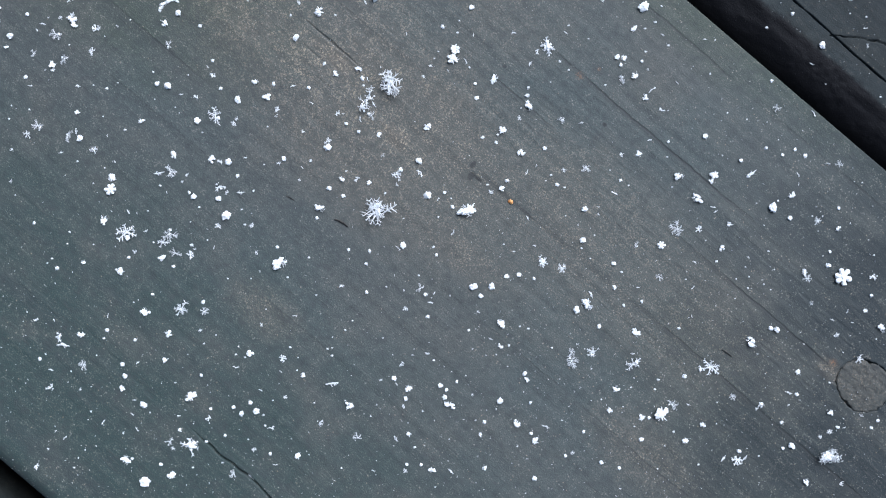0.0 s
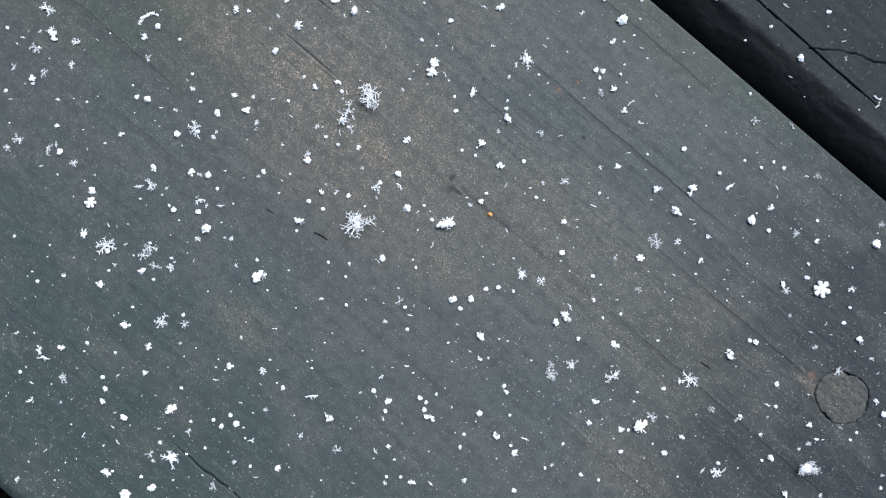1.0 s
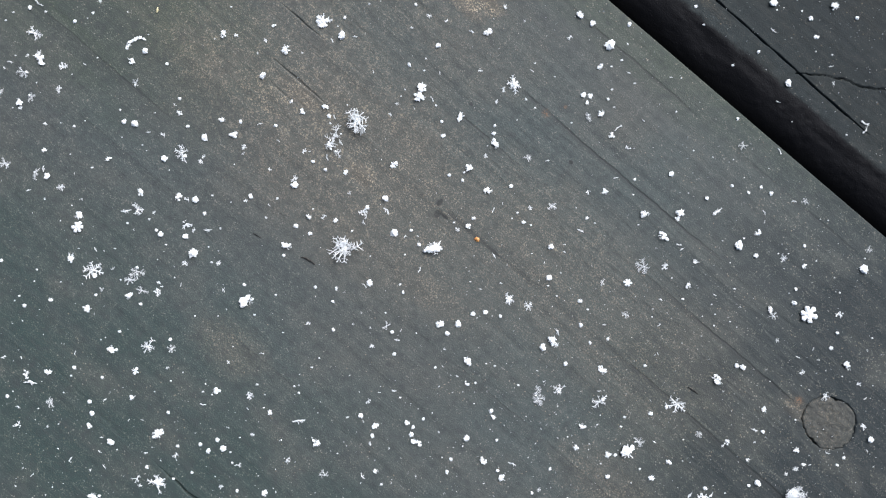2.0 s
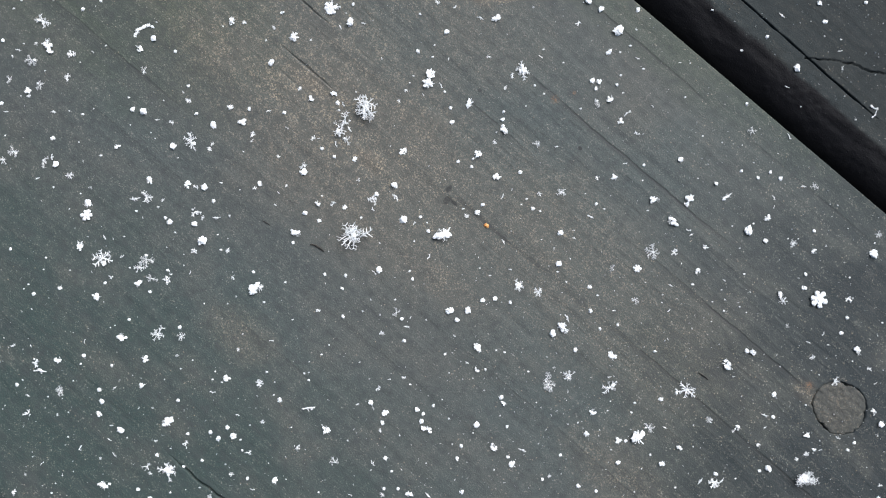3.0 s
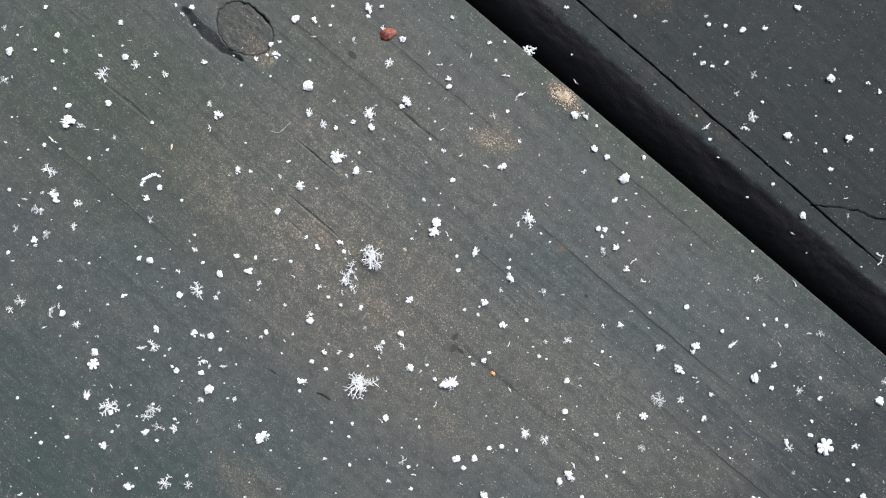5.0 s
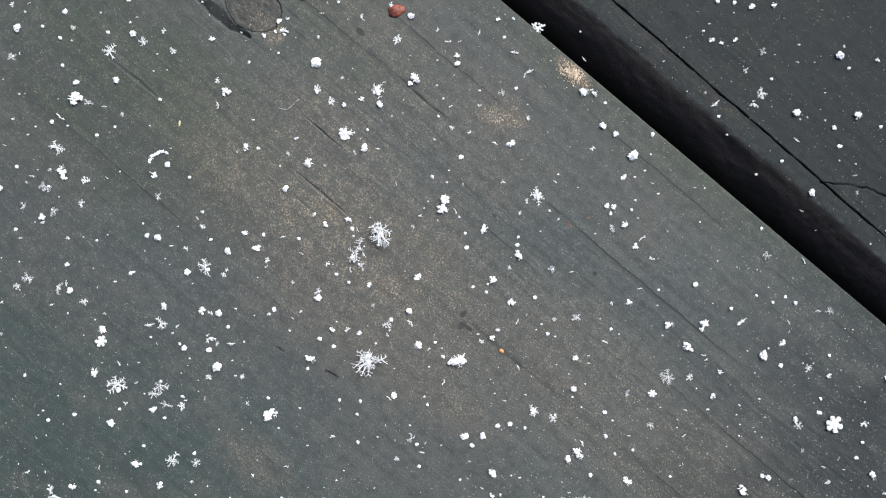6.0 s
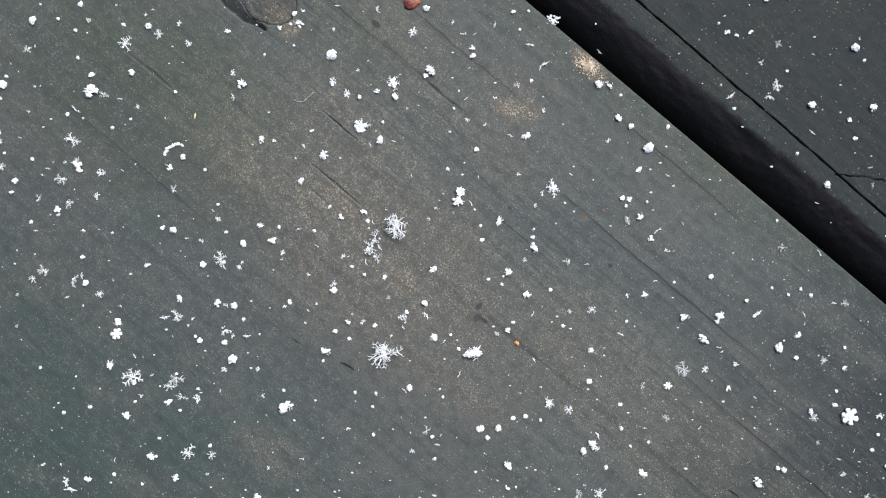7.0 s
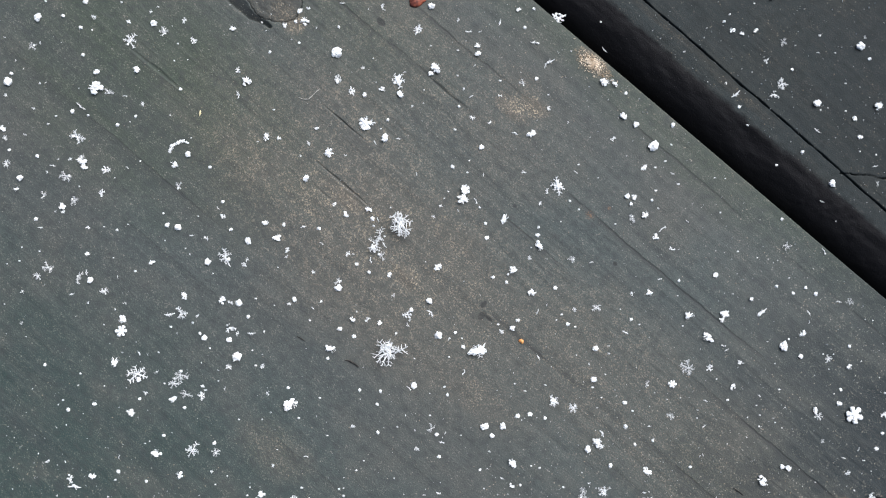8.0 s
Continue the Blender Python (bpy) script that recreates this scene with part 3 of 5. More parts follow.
def fragment_mesh(seed, mat):
    """A broken piece of a stellar flake: some arms, their feathers and crumbs of rime."""
    rnd = random.Random(seed)
    bm = bmesh.new()
    c = Vector((rnd.uniform(-0.18, 0.18), rnd.uniform(-0.18, 0.18), 0))
    a0 = rnd.uniform(0, 6.28)
    for i in rnd.sample(range(6), rnd.choice((2, 3, 4, 5))):
        a = a0 + math.pi / 3 * i + rnd.uniform(-0.15, 0.15)
        r = rnd.uniform(0.25, 0.58)
        tip = c + Vector((r * math.cos(a), r * math.sin(a), rnd.uniform(-0.02, 0.14)))
        bar(bm, c, tip, 0.12, 0.07, 0.07)
        for j in range(2):
            for s in (-1, 1):
                if rnd.random() < 0.75:
                    m = c.lerp(tip, rnd.uniform(0.3, 0.85))
                    q = rnd.uniform(0.08, 0.22)
                    bar(bm, m, m + Vector((q * math.cos(a + s * 1.05), q * math.sin(a + s * 1.05), 0.02)), 0.08, 0.05, 0.05)
    for i in range(rnd.choice((2, 4, 6))):
        s = rnd.uniform(0.07, 0.2)
        blob(bm, c + Vector((rnd.uniform(-0.32, 0.32), rnd.uniform(-0.32, 0.32), 0.02)), (s * 1.2, s, s), rnd, 1, 0.4)
    return finish(bm, "fragment", mat, smooth=False)


PELLETS = [pellet_mesh(100 + i) for i in range(16)]
CLUMPS = [clump_mesh(200 + i) for i in range(20)]
NEEDLES = [needle_mesh(300 + i) for i in range(14)]
FRAGMENTS = [fragment_mesh(400 + i, ICE) for i in range(24)]
FAINT_FRAGMENTS = [fragment_mesh(450 + i, FROST) for i in range(10)]
ARMS = [arm_mesh(500 + i, 3, 0.07) for i in range(5)] + [arm_mesh(520 + i, 4, 0.06) for i in range(5)]
FAINT_ARMS = [arm_mesh(530 + i, 5, 0.05, 0.0, FROST) for i in range(5)]
THICK_ARMS = [arm_mesh(540 + i, 3, 0.042, 0.08) for i in range(8)]
LOBES = [lobe_mesh(560 + i) for i in range(3)]
HUB, THICK_HUB = hub_mesh(590, 0.16, ICE), hub_mesh(591, 0.42, SNOW)
pick = random.Random(77)


def rest(name, me, x, y, size, turn, sink, label, category, group, flat=1.0, tilt=0.0):
    """Lay a crystal of that size (mm) on the wood at x, y (mm)."""
    ob = new(name, me)
    ob.rotation_euler = (radians(pick.uniform(-tilt, tilt)), radians(pick.uniform(-tilt, tilt)), radians(turn))
    ob.scale = (size * MM, size * MM, size * MM * flat)
    ob.location = (x * MM, y * MM, (surface(x, y) + sink * size) * MM)
    return tagged(ob, label, category, group)


def arm_child(owner, me, name, turn, size, raise_=0.0):
    ob = new(name, me)
    ob.parent = owner
    ob.rotation_euler = (0, -radians(raise_), radians(turn))
    ob.scale = (size, size, size)
    return ob


TINY = []


def pellet(x, y, d):
    if d <= 0.5:
        TINY.append((x, y, d))
        return
    size = "small" if d < 1.1 else "large"
    rest("snow_pellet", pick.choice(PELLETS), x, y, d * 1.08, pick.uniform(0, 360), 0.16, size + " white rounded snow pellet lying on the board",
         "snow pellet", "snow pellets on the deck", 1.0, 15)


def clump(x, y, d, turn=0):
    mass = rest("snow_clump", None, x, y, d * 1.15, turn, 0.14, "lumpy white clump of stuck snow grains on the board",
                "snow clump", "snow clumps on the deck", 0.9, 8)
    mass.scale.y *= 0.62 if d > 2.7 else pick.uniform(0.72, 0.98)
    arm_child(mass, pick.choice(CLUMPS), "core", 0, pick.uniform(0.82, 0.95))
    for i in range(pick.choice((2, 3))):
        a = pick.uniform(0, 6.28)
        grain = arm_child(mass, pick.choice(PELLETS), "grain", pick.uniform(0, 360), pick.uniform(0.2, 0.4))
        grain.location = (0.38 * math.cos(a), 0.32 * math.sin(a), pick.uniform(-0.04, 0.03))
    for i in range(pick.choice((1, 2, 2))):
        arm_child(mass, pick.choice(THICK_ARMS), "spike", pick.uniform(0, 360), pick.uniform(0.75, 1.1), pick.uniform(0, 15))


def needle(x, y, d, turn=0):
    rest("ice_needle", pick.choice(NEEDLES), x, y, d * 1.05, turn, 0.06, "thin pale ice needle lying on the board", "ice needle", "ice needles on the deck", 1.0, 6)


def fragment(x, y, d, faint=False):
    label = "thin see-through scrap of a snowflake on the board" if faint else "broken feathery piece of a snowflake on the board"
    rest("snowflake_fragment", pick.choice(FAINT_FRAGMENTS if faint else FRAGMENTS), x, y, d * 1.2, pick.uniform(0, 360), 0.06, label,
         "snowflake fragment", "snowflake fragments on the deck", 1.0, 10)


def stellar(x, y, d, turn=0, solid=0.0):
    """A six-armed feathery snowflake; a few arms are short or missing."""
    flake = rest("stellar_snowflake", None, x, y, d * 1.08, turn, 0.06, "feathery six-armed snowflake of thin ice on the board", "snowflake",
                 "stellar snowflakes on the deck", 1.0, 7)
    arm_child(flake, THICK_HUB if solid else HUB, "hub", 0, solid * 0.8 or pick.uniform(0.5, 0.9))
    arms = ARMS if solid or pick.random() < 0.42 else FAINT_ARMS
    if solid:
        for i in range(6):
            if pick.random() < 0.8:
                arm_child(flake, pick.choice(LOBES), "lobe", 60 * i + pick.uniform(-9, 9), solid * pick.uniform(0.5, 0.8))
    for i in range(6):
        if pick.random() < 0.86:
            arm_child(flake, pick.choice(arms), "arm", 60 * i + pick.uniform(-7, 7), pick.uniform(0.55, 1.12), pick.uniform(-2, 8))
    if pick.random() < 0.45:
        a = pick.uniform(0, 6.28)
        grain = arm_child(flake, pick.choice(PELLETS), "grain", 0, pick.uniform(0.14, 0.28))
        grain.location = (0.25 * math.cos(a), 0.25 * math.sin(a), 0.02)


def lobed_plate(x, y, d, turn=0):
    """A thick, bright flake with six stubby lobes."""
    flake = rest("lobed_snowflake", None, x, y, d * 1.05, turn, 0.12, "thick bright snowflake with six stubby rounded lobes", "snowflake",
                 "lobed snowflakes on the deck", 1.0, 3)
    arm_child(flake, THICK_HUB, "hub", 0, 1.0)
    for i in range(6):
        arm_child(flake, pick.choice(LOBES), "lobe", 60 * i + pick.uniform(-5, 5), pick.uniform(0.85, 1.08))


def bush(x, y, d, turn=0, core=0.7, slim=0.55, arms=30):
    """A big tangle of many feathered arms, longer one way than the other."""
    flake = rest("snowflake_cluster", None, x, y, d * 1.2, turn, 0.08, "large bushy tangle of feathery snowflake arms on the board", "snowflake cluster",
                 "snowflake clusters on the deck", 0.9, 3)
    arm_child(flake, THICK_HUB, "hub", 0, core * 0.7)
    for i in range(arms):
        a = 360 / arms * i + pick.uniform(-14, 14)
        stretch = slim + (1.05 - slim) * abs(math.cos(radians(a)))
        limb = arm_child(flake, pick.choice(THICK_ARMS), "arm", a + pick.uniform(-20, 20), stretch * pick.choice((0.4, 0.55, 0.7, 0.85, 1.0)), pick.uniform(0, 30))
        limb.location = (pick.uniform(-0.2, 0.2), pick.uniform(-0.2, 0.2) * slim, pick.uniform(0, 0.05))
    for i in range(4):
        grain = arm_child(flake, pick.choice(PELLETS), "grain", pick.uniform(0, 360), core * pick.uniform(0.14, 0.26))
        grain.location = (pick.uniform(-0.22, 0.22), pick.uniform(-0.22, 0.22) * slim, pick.uniform(0.02, 0.08))


# places and sizes in mm, turns in degrees
pellet(-77, 39.1, 0.8)
pellet(-77.3, 28, 0.7)
pellet(-63, 26, 0.5)
pellet(-54.1, 26.8, 1)
pellet(-52.1, 26.4, 1.5)
pellet(-47, 20.3, 1.2)
pellet(-67.7, 17.2, 1.2)
pellet(-59.7, 18.7, 0.5)
pellet(-75.8, 2.3, 0.6)
pellet(-69.5, 0.7, 0.5)
pellet(-41.5, 13, 1.3)
pellet(-43.2, 6.6, 1.1)
pellet(-47.6, 6.9, 1.1)
pellet(-48.4, 7.7, 0.6)
pellet(-41.9, 3.6, 1.7)
pellet(-39.9, 10.6, 0.7)
pellet(-37.1, 8, 0.5)
pellet(-38.6, 2, 0.5)
pellet(-55.7, 4.4, 0.5)
pellet(-53.5, 8.9, 0.5)
pellet(-49.6, 9.6, 0.5)
pellet(-39.8, 24.1, 1.3)
pellet(-42.8, 26, 0.7)
pellet(-44.3, 30.9, 0.6)
pellet(-33.5, 26.8, 0.7)
pellet(-27.3, 26.1, 0.8)
pellet(-29.6, 34.9, 1.2)
pellet(-50.4, 39.3, 1.1)
pellet(-46.5, 37, 0.6)
pellet(-31.7, 13.6, 0.9)
pellet(-38.5, 13.8, 0.5)
pellet(-15.7, 42.1, 1.5)
pellet(1.3, 40.3, 1)
pellet(-1.1, 35.9, 0.5)
pellet(-3.3, 43.5, 0.5)
pellet(18.5, 37.2, 0.4)
pellet(1, 29.8, 0.5)
pellet(16.9, 30.8, 0.5)
pellet(18.5, 29.3, 0.5)
pellet(25, 26.7, 0.5)
pellet(2, 26.9, 0.6)
pellet(2.3, 24.4, 0.8)
pellet(11.4, 26.2, 0.6)
pellet(11.2, 24.8, 0.8)
pellet(-17.9, 27.8, 0.8)
pellet(-17.7, 26.6, 0.5)
pellet(-20.7, 19.8, 0.7)
pellet(-18.5, 18.4, 0.7)
pellet(6, 17.9, 0.5)
pellet(5.7, 16.5, 0.6)
pellet(14.3, 15.5, 0.7)
pellet(-24, 15.6, 1.3)
pellet(-7.9, 13.3, 1.2)
pellet(-11.1, 11.7, 0.9)
pellet(-23.7, 8.4, 1)
pellet(-21.2, 7.1, 0.7)
pellet(-13.8, 7.6, 0.5)
pellet(-6.3, 7.2, 1.5)
pellet(-3.4, 7.7, 0.6)
pellet(-2, 5.2, 0.8)
pellet(-25.9, 3.2, 0.6)
pellet(7.6, 9.8, 0.7)
pellet(4.2, 9.1, 0.5)
pellet(15.4, 10.8, 0.5)
pellet(16.5, 9.1, 0.7)
pellet(21.3, 4.8, 1)
pellet(-4.5, 3.4, 0.4)
pellet(31.6, 40.4, 1.9)
pellet(34.9, 40.7, 0.5)
pellet(33.8, 37.8, 0.5)
pellet(32, 36.7, 0.5)
pellet(36.2, 33.7, 0.5)
pellet(27.1, 31.7, 1)
pellet(27.7, 30.3, 0.7)
pellet(31.4, 30.9, 0.6)
pellet(32.1, 32.6, 0.5)
pellet(42.6, 17.7, 1)
pellet(36.1, 16.7, 0.6)
pellet(48.9, 13.4, 0.8)
pellet(53.4, 15.6, 0.6)
pellet(56.3, 14.4, 0.6)
pellet(58.5, 15.4, 0.6)
pellet(60.3, 14.3, 0.8)
pellet(54.4, 27.5, 0.6)
pellet(43.5, 28.7, 0.4)
pellet(50.3, 10.7, 0.8)
pellet(54.5, 5.1, 1.7)
pellet(57.6, 3.3, 0.9)
pellet(66.2, 5, 0.6)
pellet(76.7, 0.8, 1.6)
pellet(63.3, 33.7, 1.3)
pellet(53.8, 37.1, 0.5)
pellet(68.1, 41.9, 0.7)
pellet(71.1, 38.8, 0.4)
pellet(73.6, 24.6, 0.5)
pellet(-59.1, -3.8, 0.6)
pellet(-71.7, -5.7, 0.7)
pellet(-72.7, -4, 0.5)
pellet(-51.2, -5.4, 0.6)
pellet(-32.9, -1.9, 0.6)
pellet(-31, -7.3, 0.5)
pellet(-27.3, -3.8, 0.5)
pellet(-54.9, -10.3, 0.6)
pellet(-45.9, -11.6, 0.7)
pellet(-62.9, -16.6, 0.7)
pellet(-63.5, -18.1, 0.5)
pellet(-58, -18.4, 0.6)
pellet(-74.8, -21.7, 0.7)
pellet(-60.2, -22.7, 0.8)
pellet(-59.8, -24.7, 1)
pellet(-46.3, -24.6, 0.6)
pellet(-38.6, -21.4, 0.5)
pellet(-30.6, -19.6, 0.5)
pellet(-56.4, -29.8, 1.3)
pellet(-44.6, -30.5, 0.6)
pellet(-40.6, -30.2, 0.7)
pellet(-37.6, -29.4, 0.8)
pellet(-39.2, -31.4, 1)
pellet(-36.5, -30.9, 1.1)
pellet(-35.3, -31.6, 0.5)
pellet(-35, -33.5, 0.5)
pellet(-45.4, -36.3, 0.6)
pellet(-42.1, -35.2, 0.6)
pellet(-53.4, -40.3, 0.6)
pellet(-34.1, -38.4, 0.6)
pellet(-68.8, -40.9, 0.5)
pellet(-56.1, -43.4, 1.8)
pellet(-10.7, -1.6, 1.2)
pellet(-20.3, -2.4, 0.6)
pellet(-16.6, -2.6, 0.7)
pellet(-17.2, -4.9, 0.6)
pellet(-5.3, -1.9, 0.4)
pellet(-4.8, -3.3, 0.6)
pellet(-7.9, -6.9, 0.5)
pellet(-17.1, -9.9, 0.7)
pellet(-6.7, -10.3, 0.7)
pellet(-6.3, -14.2, 0.7)
pellet(1.8, -8.9, 1.4)
pellet(4.9, -8.8, 1.2)
pellet(3, -10.5, 1)
pellet(7.5, -7.1, 0.9)
pellet(9.8, -6.8, 0.8)
pellet(12.4, -7.5, 0.7)
pellet(21, -0.7, 1.1)
pellet(20.8, -2.1, 0.5)
pellet(19.9, -13, 1.4)
pellet(23.9, -15.9, 0.8)
pellet(0.9, -16.6, 0.5)
pellet(11.4, -16.3, 0.5)
pellet(8, -19.3, 0.5)
pellet(15.6, -19.7, 0.5)
pellet(-24, -19.9, 0.5)
pellet(-23.2, -21.1, 0.5)
pellet(-12.2, -25.1, 0.9)
pellet(-10.2, -28.7, 0.8)
pellet(-3, -27.1, 0.7)
pellet(-3.3, -28.4, 0.9)
pellet(-1.2, -25.7, 0.6)
pellet(6.4, -29.1, 1.3)
pellet(10.8, -24.3, 0.9)
pellet(11.8, -29.4, 0.6)
pellet(3.7, -32.8, 0.7)
pellet(3, -35, 0.8)
pellet(11.9, -34.8, 0.6)
pellet(-8.6, -37.2, 0.5)
pellet(21.2, -34.5, 0.6)
pellet(-10, -40.3, 0.6)
pellet(-7.5, -40.3, 0.6)
pellet(12.5, -42.7, 1)
pellet(24.3, -39.9, 0.9)
pellet(18, -38.7, 0.6)
pellet(44.7, -4.4, 0.5)
pellet(53.8, -2.6, 0.5)
pellet(64.7, -2.7, 0.6)
pellet(26.5, -4.8, 0.8)
pellet(27.9, -6.3, 0.5)
pellet(26.6, -9, 0.8)
pellet(31.4, -11.5, 0.6)
pellet(28.3, -12.2, 0.6)
pellet(53, -8.4, 0.5)
pellet(64.3, -5.1, 1)
pellet(72, -10.4, 0.7)
pellet(38, -16.2, 0.6)
pellet(54.2, -16.2, 0.9)
pellet(55.3, -16.5, 1.1)
pellet(41.8, -23.5, 0.7)
pellet(39, -24.7, 0.8)
pellet(34.4, -25.3, 0.5)
pellet(32.8, -32, 0.6)
pellet(58.9, -27.9, 0.7)
pellet(64.6, -25.8, 0.5)
pellet(37.1, -34.5, 0.5)
pellet(31.4, -35.8, 0.9)
pellet(57.9, -36.9, 1.3)
pellet(56.4, -37.4, 0.6)
pellet(48.7, -37.9, 0.8)
pellet(66.1, -33.7, 0.7)
pellet(72.1, -33.8, 0.6)
pellet(73.2, -32.5, 0.6)
pellet(77.5, -42.3, 0.6)
pellet(27.5, -40.9, 0.6)
pellet(41.5, -40.3, 0.5)
pellet(77.9, -29.3, 1.2)
pellet(-75.4, 66.4, 0.5)
pellet(-68.3, 66.4, 1)
pellet(-76.7, 63.5, 1.5)
pellet(-62, 66.2, 0.5)
pellet(-56.3, 62.4, 1.1)
pellet(-72.3, 63.8, 0.6)
pellet(-69.2, 61.7, 0.8)
pellet(-52.1, 58.8, 0.5)
pellet(-68.8, 56.9, 0.6)
pellet(-59.4, 54.3, 1.2)
pellet(-66.4, 53.8, 1.1)
pellet(-76.5, 51.9, 0.5)
pellet(-51.6, 50.8, 0.6)
pellet(-70.7, 46.9, 0.9)
pellet(-73.6, 46.1, 0.5)
pellet(-68, 46.2, 0.5)
pellet(-59.6, 46, 0.6)
pellet(-62.8, 44.5, 0.7)
pellet(-75, 44.7, 0.5)
pellet(-35.9, 57.3, 0.6)
pellet(-35.2, 47.1, 0.5)
pellet(-44.6, 71.1, 1)
pellet(-44.4, 68.3, 0.5)
pellet(-47.4, 71.6, 0.6)
pellet(-30.6, 64.5, 1)
pellet(-31.3, 63.4, 0.7)
pellet(-31.3, 62.6, 0.6)
pellet(-37.5, 62.8, 0.5)
pellet(-30.7, 58.9, 0.5)
pellet(-26.2, 69, 1.4)
pellet(-20.1, 67.8, 0.6)
pellet(-13.4, 69.4, 0.8)
pellet(-19.7, 71.2, 0.6)
pellet(-7.3, 65.3, 1.2)
pellet(-23.7, 61.7, 0.6)
pellet(-24.1, 57.2, 2)
pellet(-24, 52, 0.8)
pellet(0.8, 56.8, 1.1)
pellet(-2.7, 57.5, 0.5)
pellet(-7.5, 58.3, 0.4)
pellet(1.5, 69.1, 0.7)
pellet(10.7, 64.8, 0.6)
pellet(9.1, 61.5, 0.6)
pellet(-7.5, 53.4, 0.9)
pellet(-12.9, 49.7, 1.2)
pellet(-19.2, 49.7, 0.8)
pellet(11.1, 52.4, 0.7)
pellet(4.7, 52.1, 0.5)
pellet(-2.8, 53, 0.5)
pellet(-1.7, 50.7, 0.5)
pellet(-2.6, 47.6, 0.6)
pellet(-10.8, 47.7, 0.5)
pellet(-15.1, 45.3, 0.6)
pellet(22.7, 62.7, 0.5)
pellet(33.8, 69.2, 0.6)
pellet(46.8, 67.6, 0.8)
pellet(49.7, 67.3, 0.8)
pellet(52.8, 66.6, 1.2)
pellet(44.3, 62.4, 0.6)
pellet(45.3, 63.7, 0.5)
pellet(61.2, 59.9, 0.5)
pellet(68.2, 57.9, 1.6)
pellet(69.9, 55.7, 0.6)
pellet(56.2, 53.9, 0.6)
pellet(46.9, 47.3, 0.6)
pellet(54, 45.5, 0.7)
pellet(48.4, 44.1, 0.5)
pellet(60.6, 47.9, 1.4)
pellet(67.3, 45.2, 0.9)
pellet(65.7, 46.5, 0.5)
pellet(65.7, 51.4, 0.5)
pellet(75.4, 45.3, 0.8)
pellet(68.4, 41.9, 0.7)
pellet(37.2, 57.1, 0.5)
pellet(26.9, 49.8, 0.6)
pellet(26.5, 45.7, 1.3)
pellet(28.6, 44.2, 1.1)
pellet(35.2, 44.1, 0.9)
pellet(-82, 52.2, 1.5)
pellet(-81.5, 53.7, 0.6)
pellet(-81.9, 40.2, 0.6)
pellet(-80, 35.3, 1.1)
clump(-69, 38.4, 1.8, -60)
clump(-68.5, 37.1, 1.4, -20)
clump(-72.6, 30.2, 1.2, -90)
clump(-68.2, 21.8, 0.9, -10)
clump(-56.8, 20.3, 1.1, -0)
clump(-51.1, 14.4, 1.4, -80)
clump(-61.9, 10.2, 1.6, -20)
clump(-63.4, 2.9, 1.7, -90)
clump(-44.3, 13.5, 1.6, -10)
clump(-34.7, 24.5, 1.4, -0)
clump(-36.8, 27.2, 1.2, -0)
clump(-36.5, 42.3, 1.4, -100)
clump(-34.3, 42.1, 0.8, -0)
clump(-52.8, 37.5, 1.4, -40)
clump(-25.4, 39.5, 1.8, -0)
clump(-19.3, 43.9, 1.4, -0)
clump(10.1, 42.7, 1.5, -0)
clump(-1.6, 32.8, 1.8, -90)
clump(-1.9, 31.2, 2.1, -0)
clump(5.4, 27.7, 1.7, -100)
clump(11.5, 22.8, 1.9, -70)
clump(-24.6, 30.4, 0.8, -0)
clump(-22.5, 28.6, 1.2, -0)
clump(-18.6, 29.4, 1.2, -30)
clump(-17.7, 22.6, 1.4, -60)
clump(-14.9, 17.9, 0.9, -0)
clump(-6.4, 19.3, 1.4, 20)
clump(6.7, 18.7, 1.4, 20)
clump(10.2, 14.7, 1.4, 35)
clump(-21.5, 10.2, 1.1, -60)
clump(-16.7, 9.4, 0.9, 30)
clump(0.7, 4.6, 3.3, 22)
clump(-25.4, 4.9, 1.9, -20)
clump(6.7, 8.4, 1.1, -0)
clump(30.2, 36.7, 1.4, 30)
clump(28.3, 31.5, 1.1, 40)
clump(30.2, 28.3, 1.4, 20)
clump(32, 24.5, 1.2, 10)
clump(31, 14.5, 1.3, -20)
clump(37.9, 10.7, 1.6, 35)
clump(44.2, 10.9, 1.6, -0)
clump(43.7, 9.8, 1, -40)
clump(41.2, 6.7, 2, -10)
clump(57.8, 7.3, 1.3, -0)
clump(66.1, 1.4, 1, 10)
clump(-67.1, -4.7, 0.9, -20)
clump(-60.5, -6.2, 1.7, -25)
clump(-52.9, -3.8, 1.6, 10)
clump(-32.5, -4.8, 2.8, 28)
clump(-56.1, -13.4, 1.6, -10)
clump(-67.4, -17.4, 1.3, -0)
clump(-52, -17.2, 1.4, 45)
clump(-60.3, -26.9, 1.1, 30)
clump(-52.5, -21.8, 1.4, 30)
clump(-37.7, -20.7, 1.3, 20)
clump(-28.3, -24.6, 1, -20)
clump(-48, -28.3, 2, 25)
clump(-50.1, -34.2, 0.8, -30)
clump(-59.2, -39.4, 2, -0)
clump(-51.5, -42.2, 1.5, -30)
clump(-37.7, -42.7, 1.6, -10)
clump(-29.1, -38.7, 1.3, -50)
clump(21.8, -11.8, 2.2, -30)
clump(6.5, -19.4, 1, -40)
clump(-9.7, -26.9, 1.2, -60)
clump(-4.1, -26.3, 0.9, -10)
clump(-2.5, -29.8, 1.8, -20)
clump(-20.2, -29.9, 1.5, -0)
clump(11.2, -25.3, 1, -40)
clump(9.4, -33, 1.3, -70)
clump(12.7, -36, 1.3, -10)
clump(-9.6, -35, 0.9, -60)
clump(-5.6, -41.2, 1.3, -30)
clump(3.7, -41, 0.9, 50)
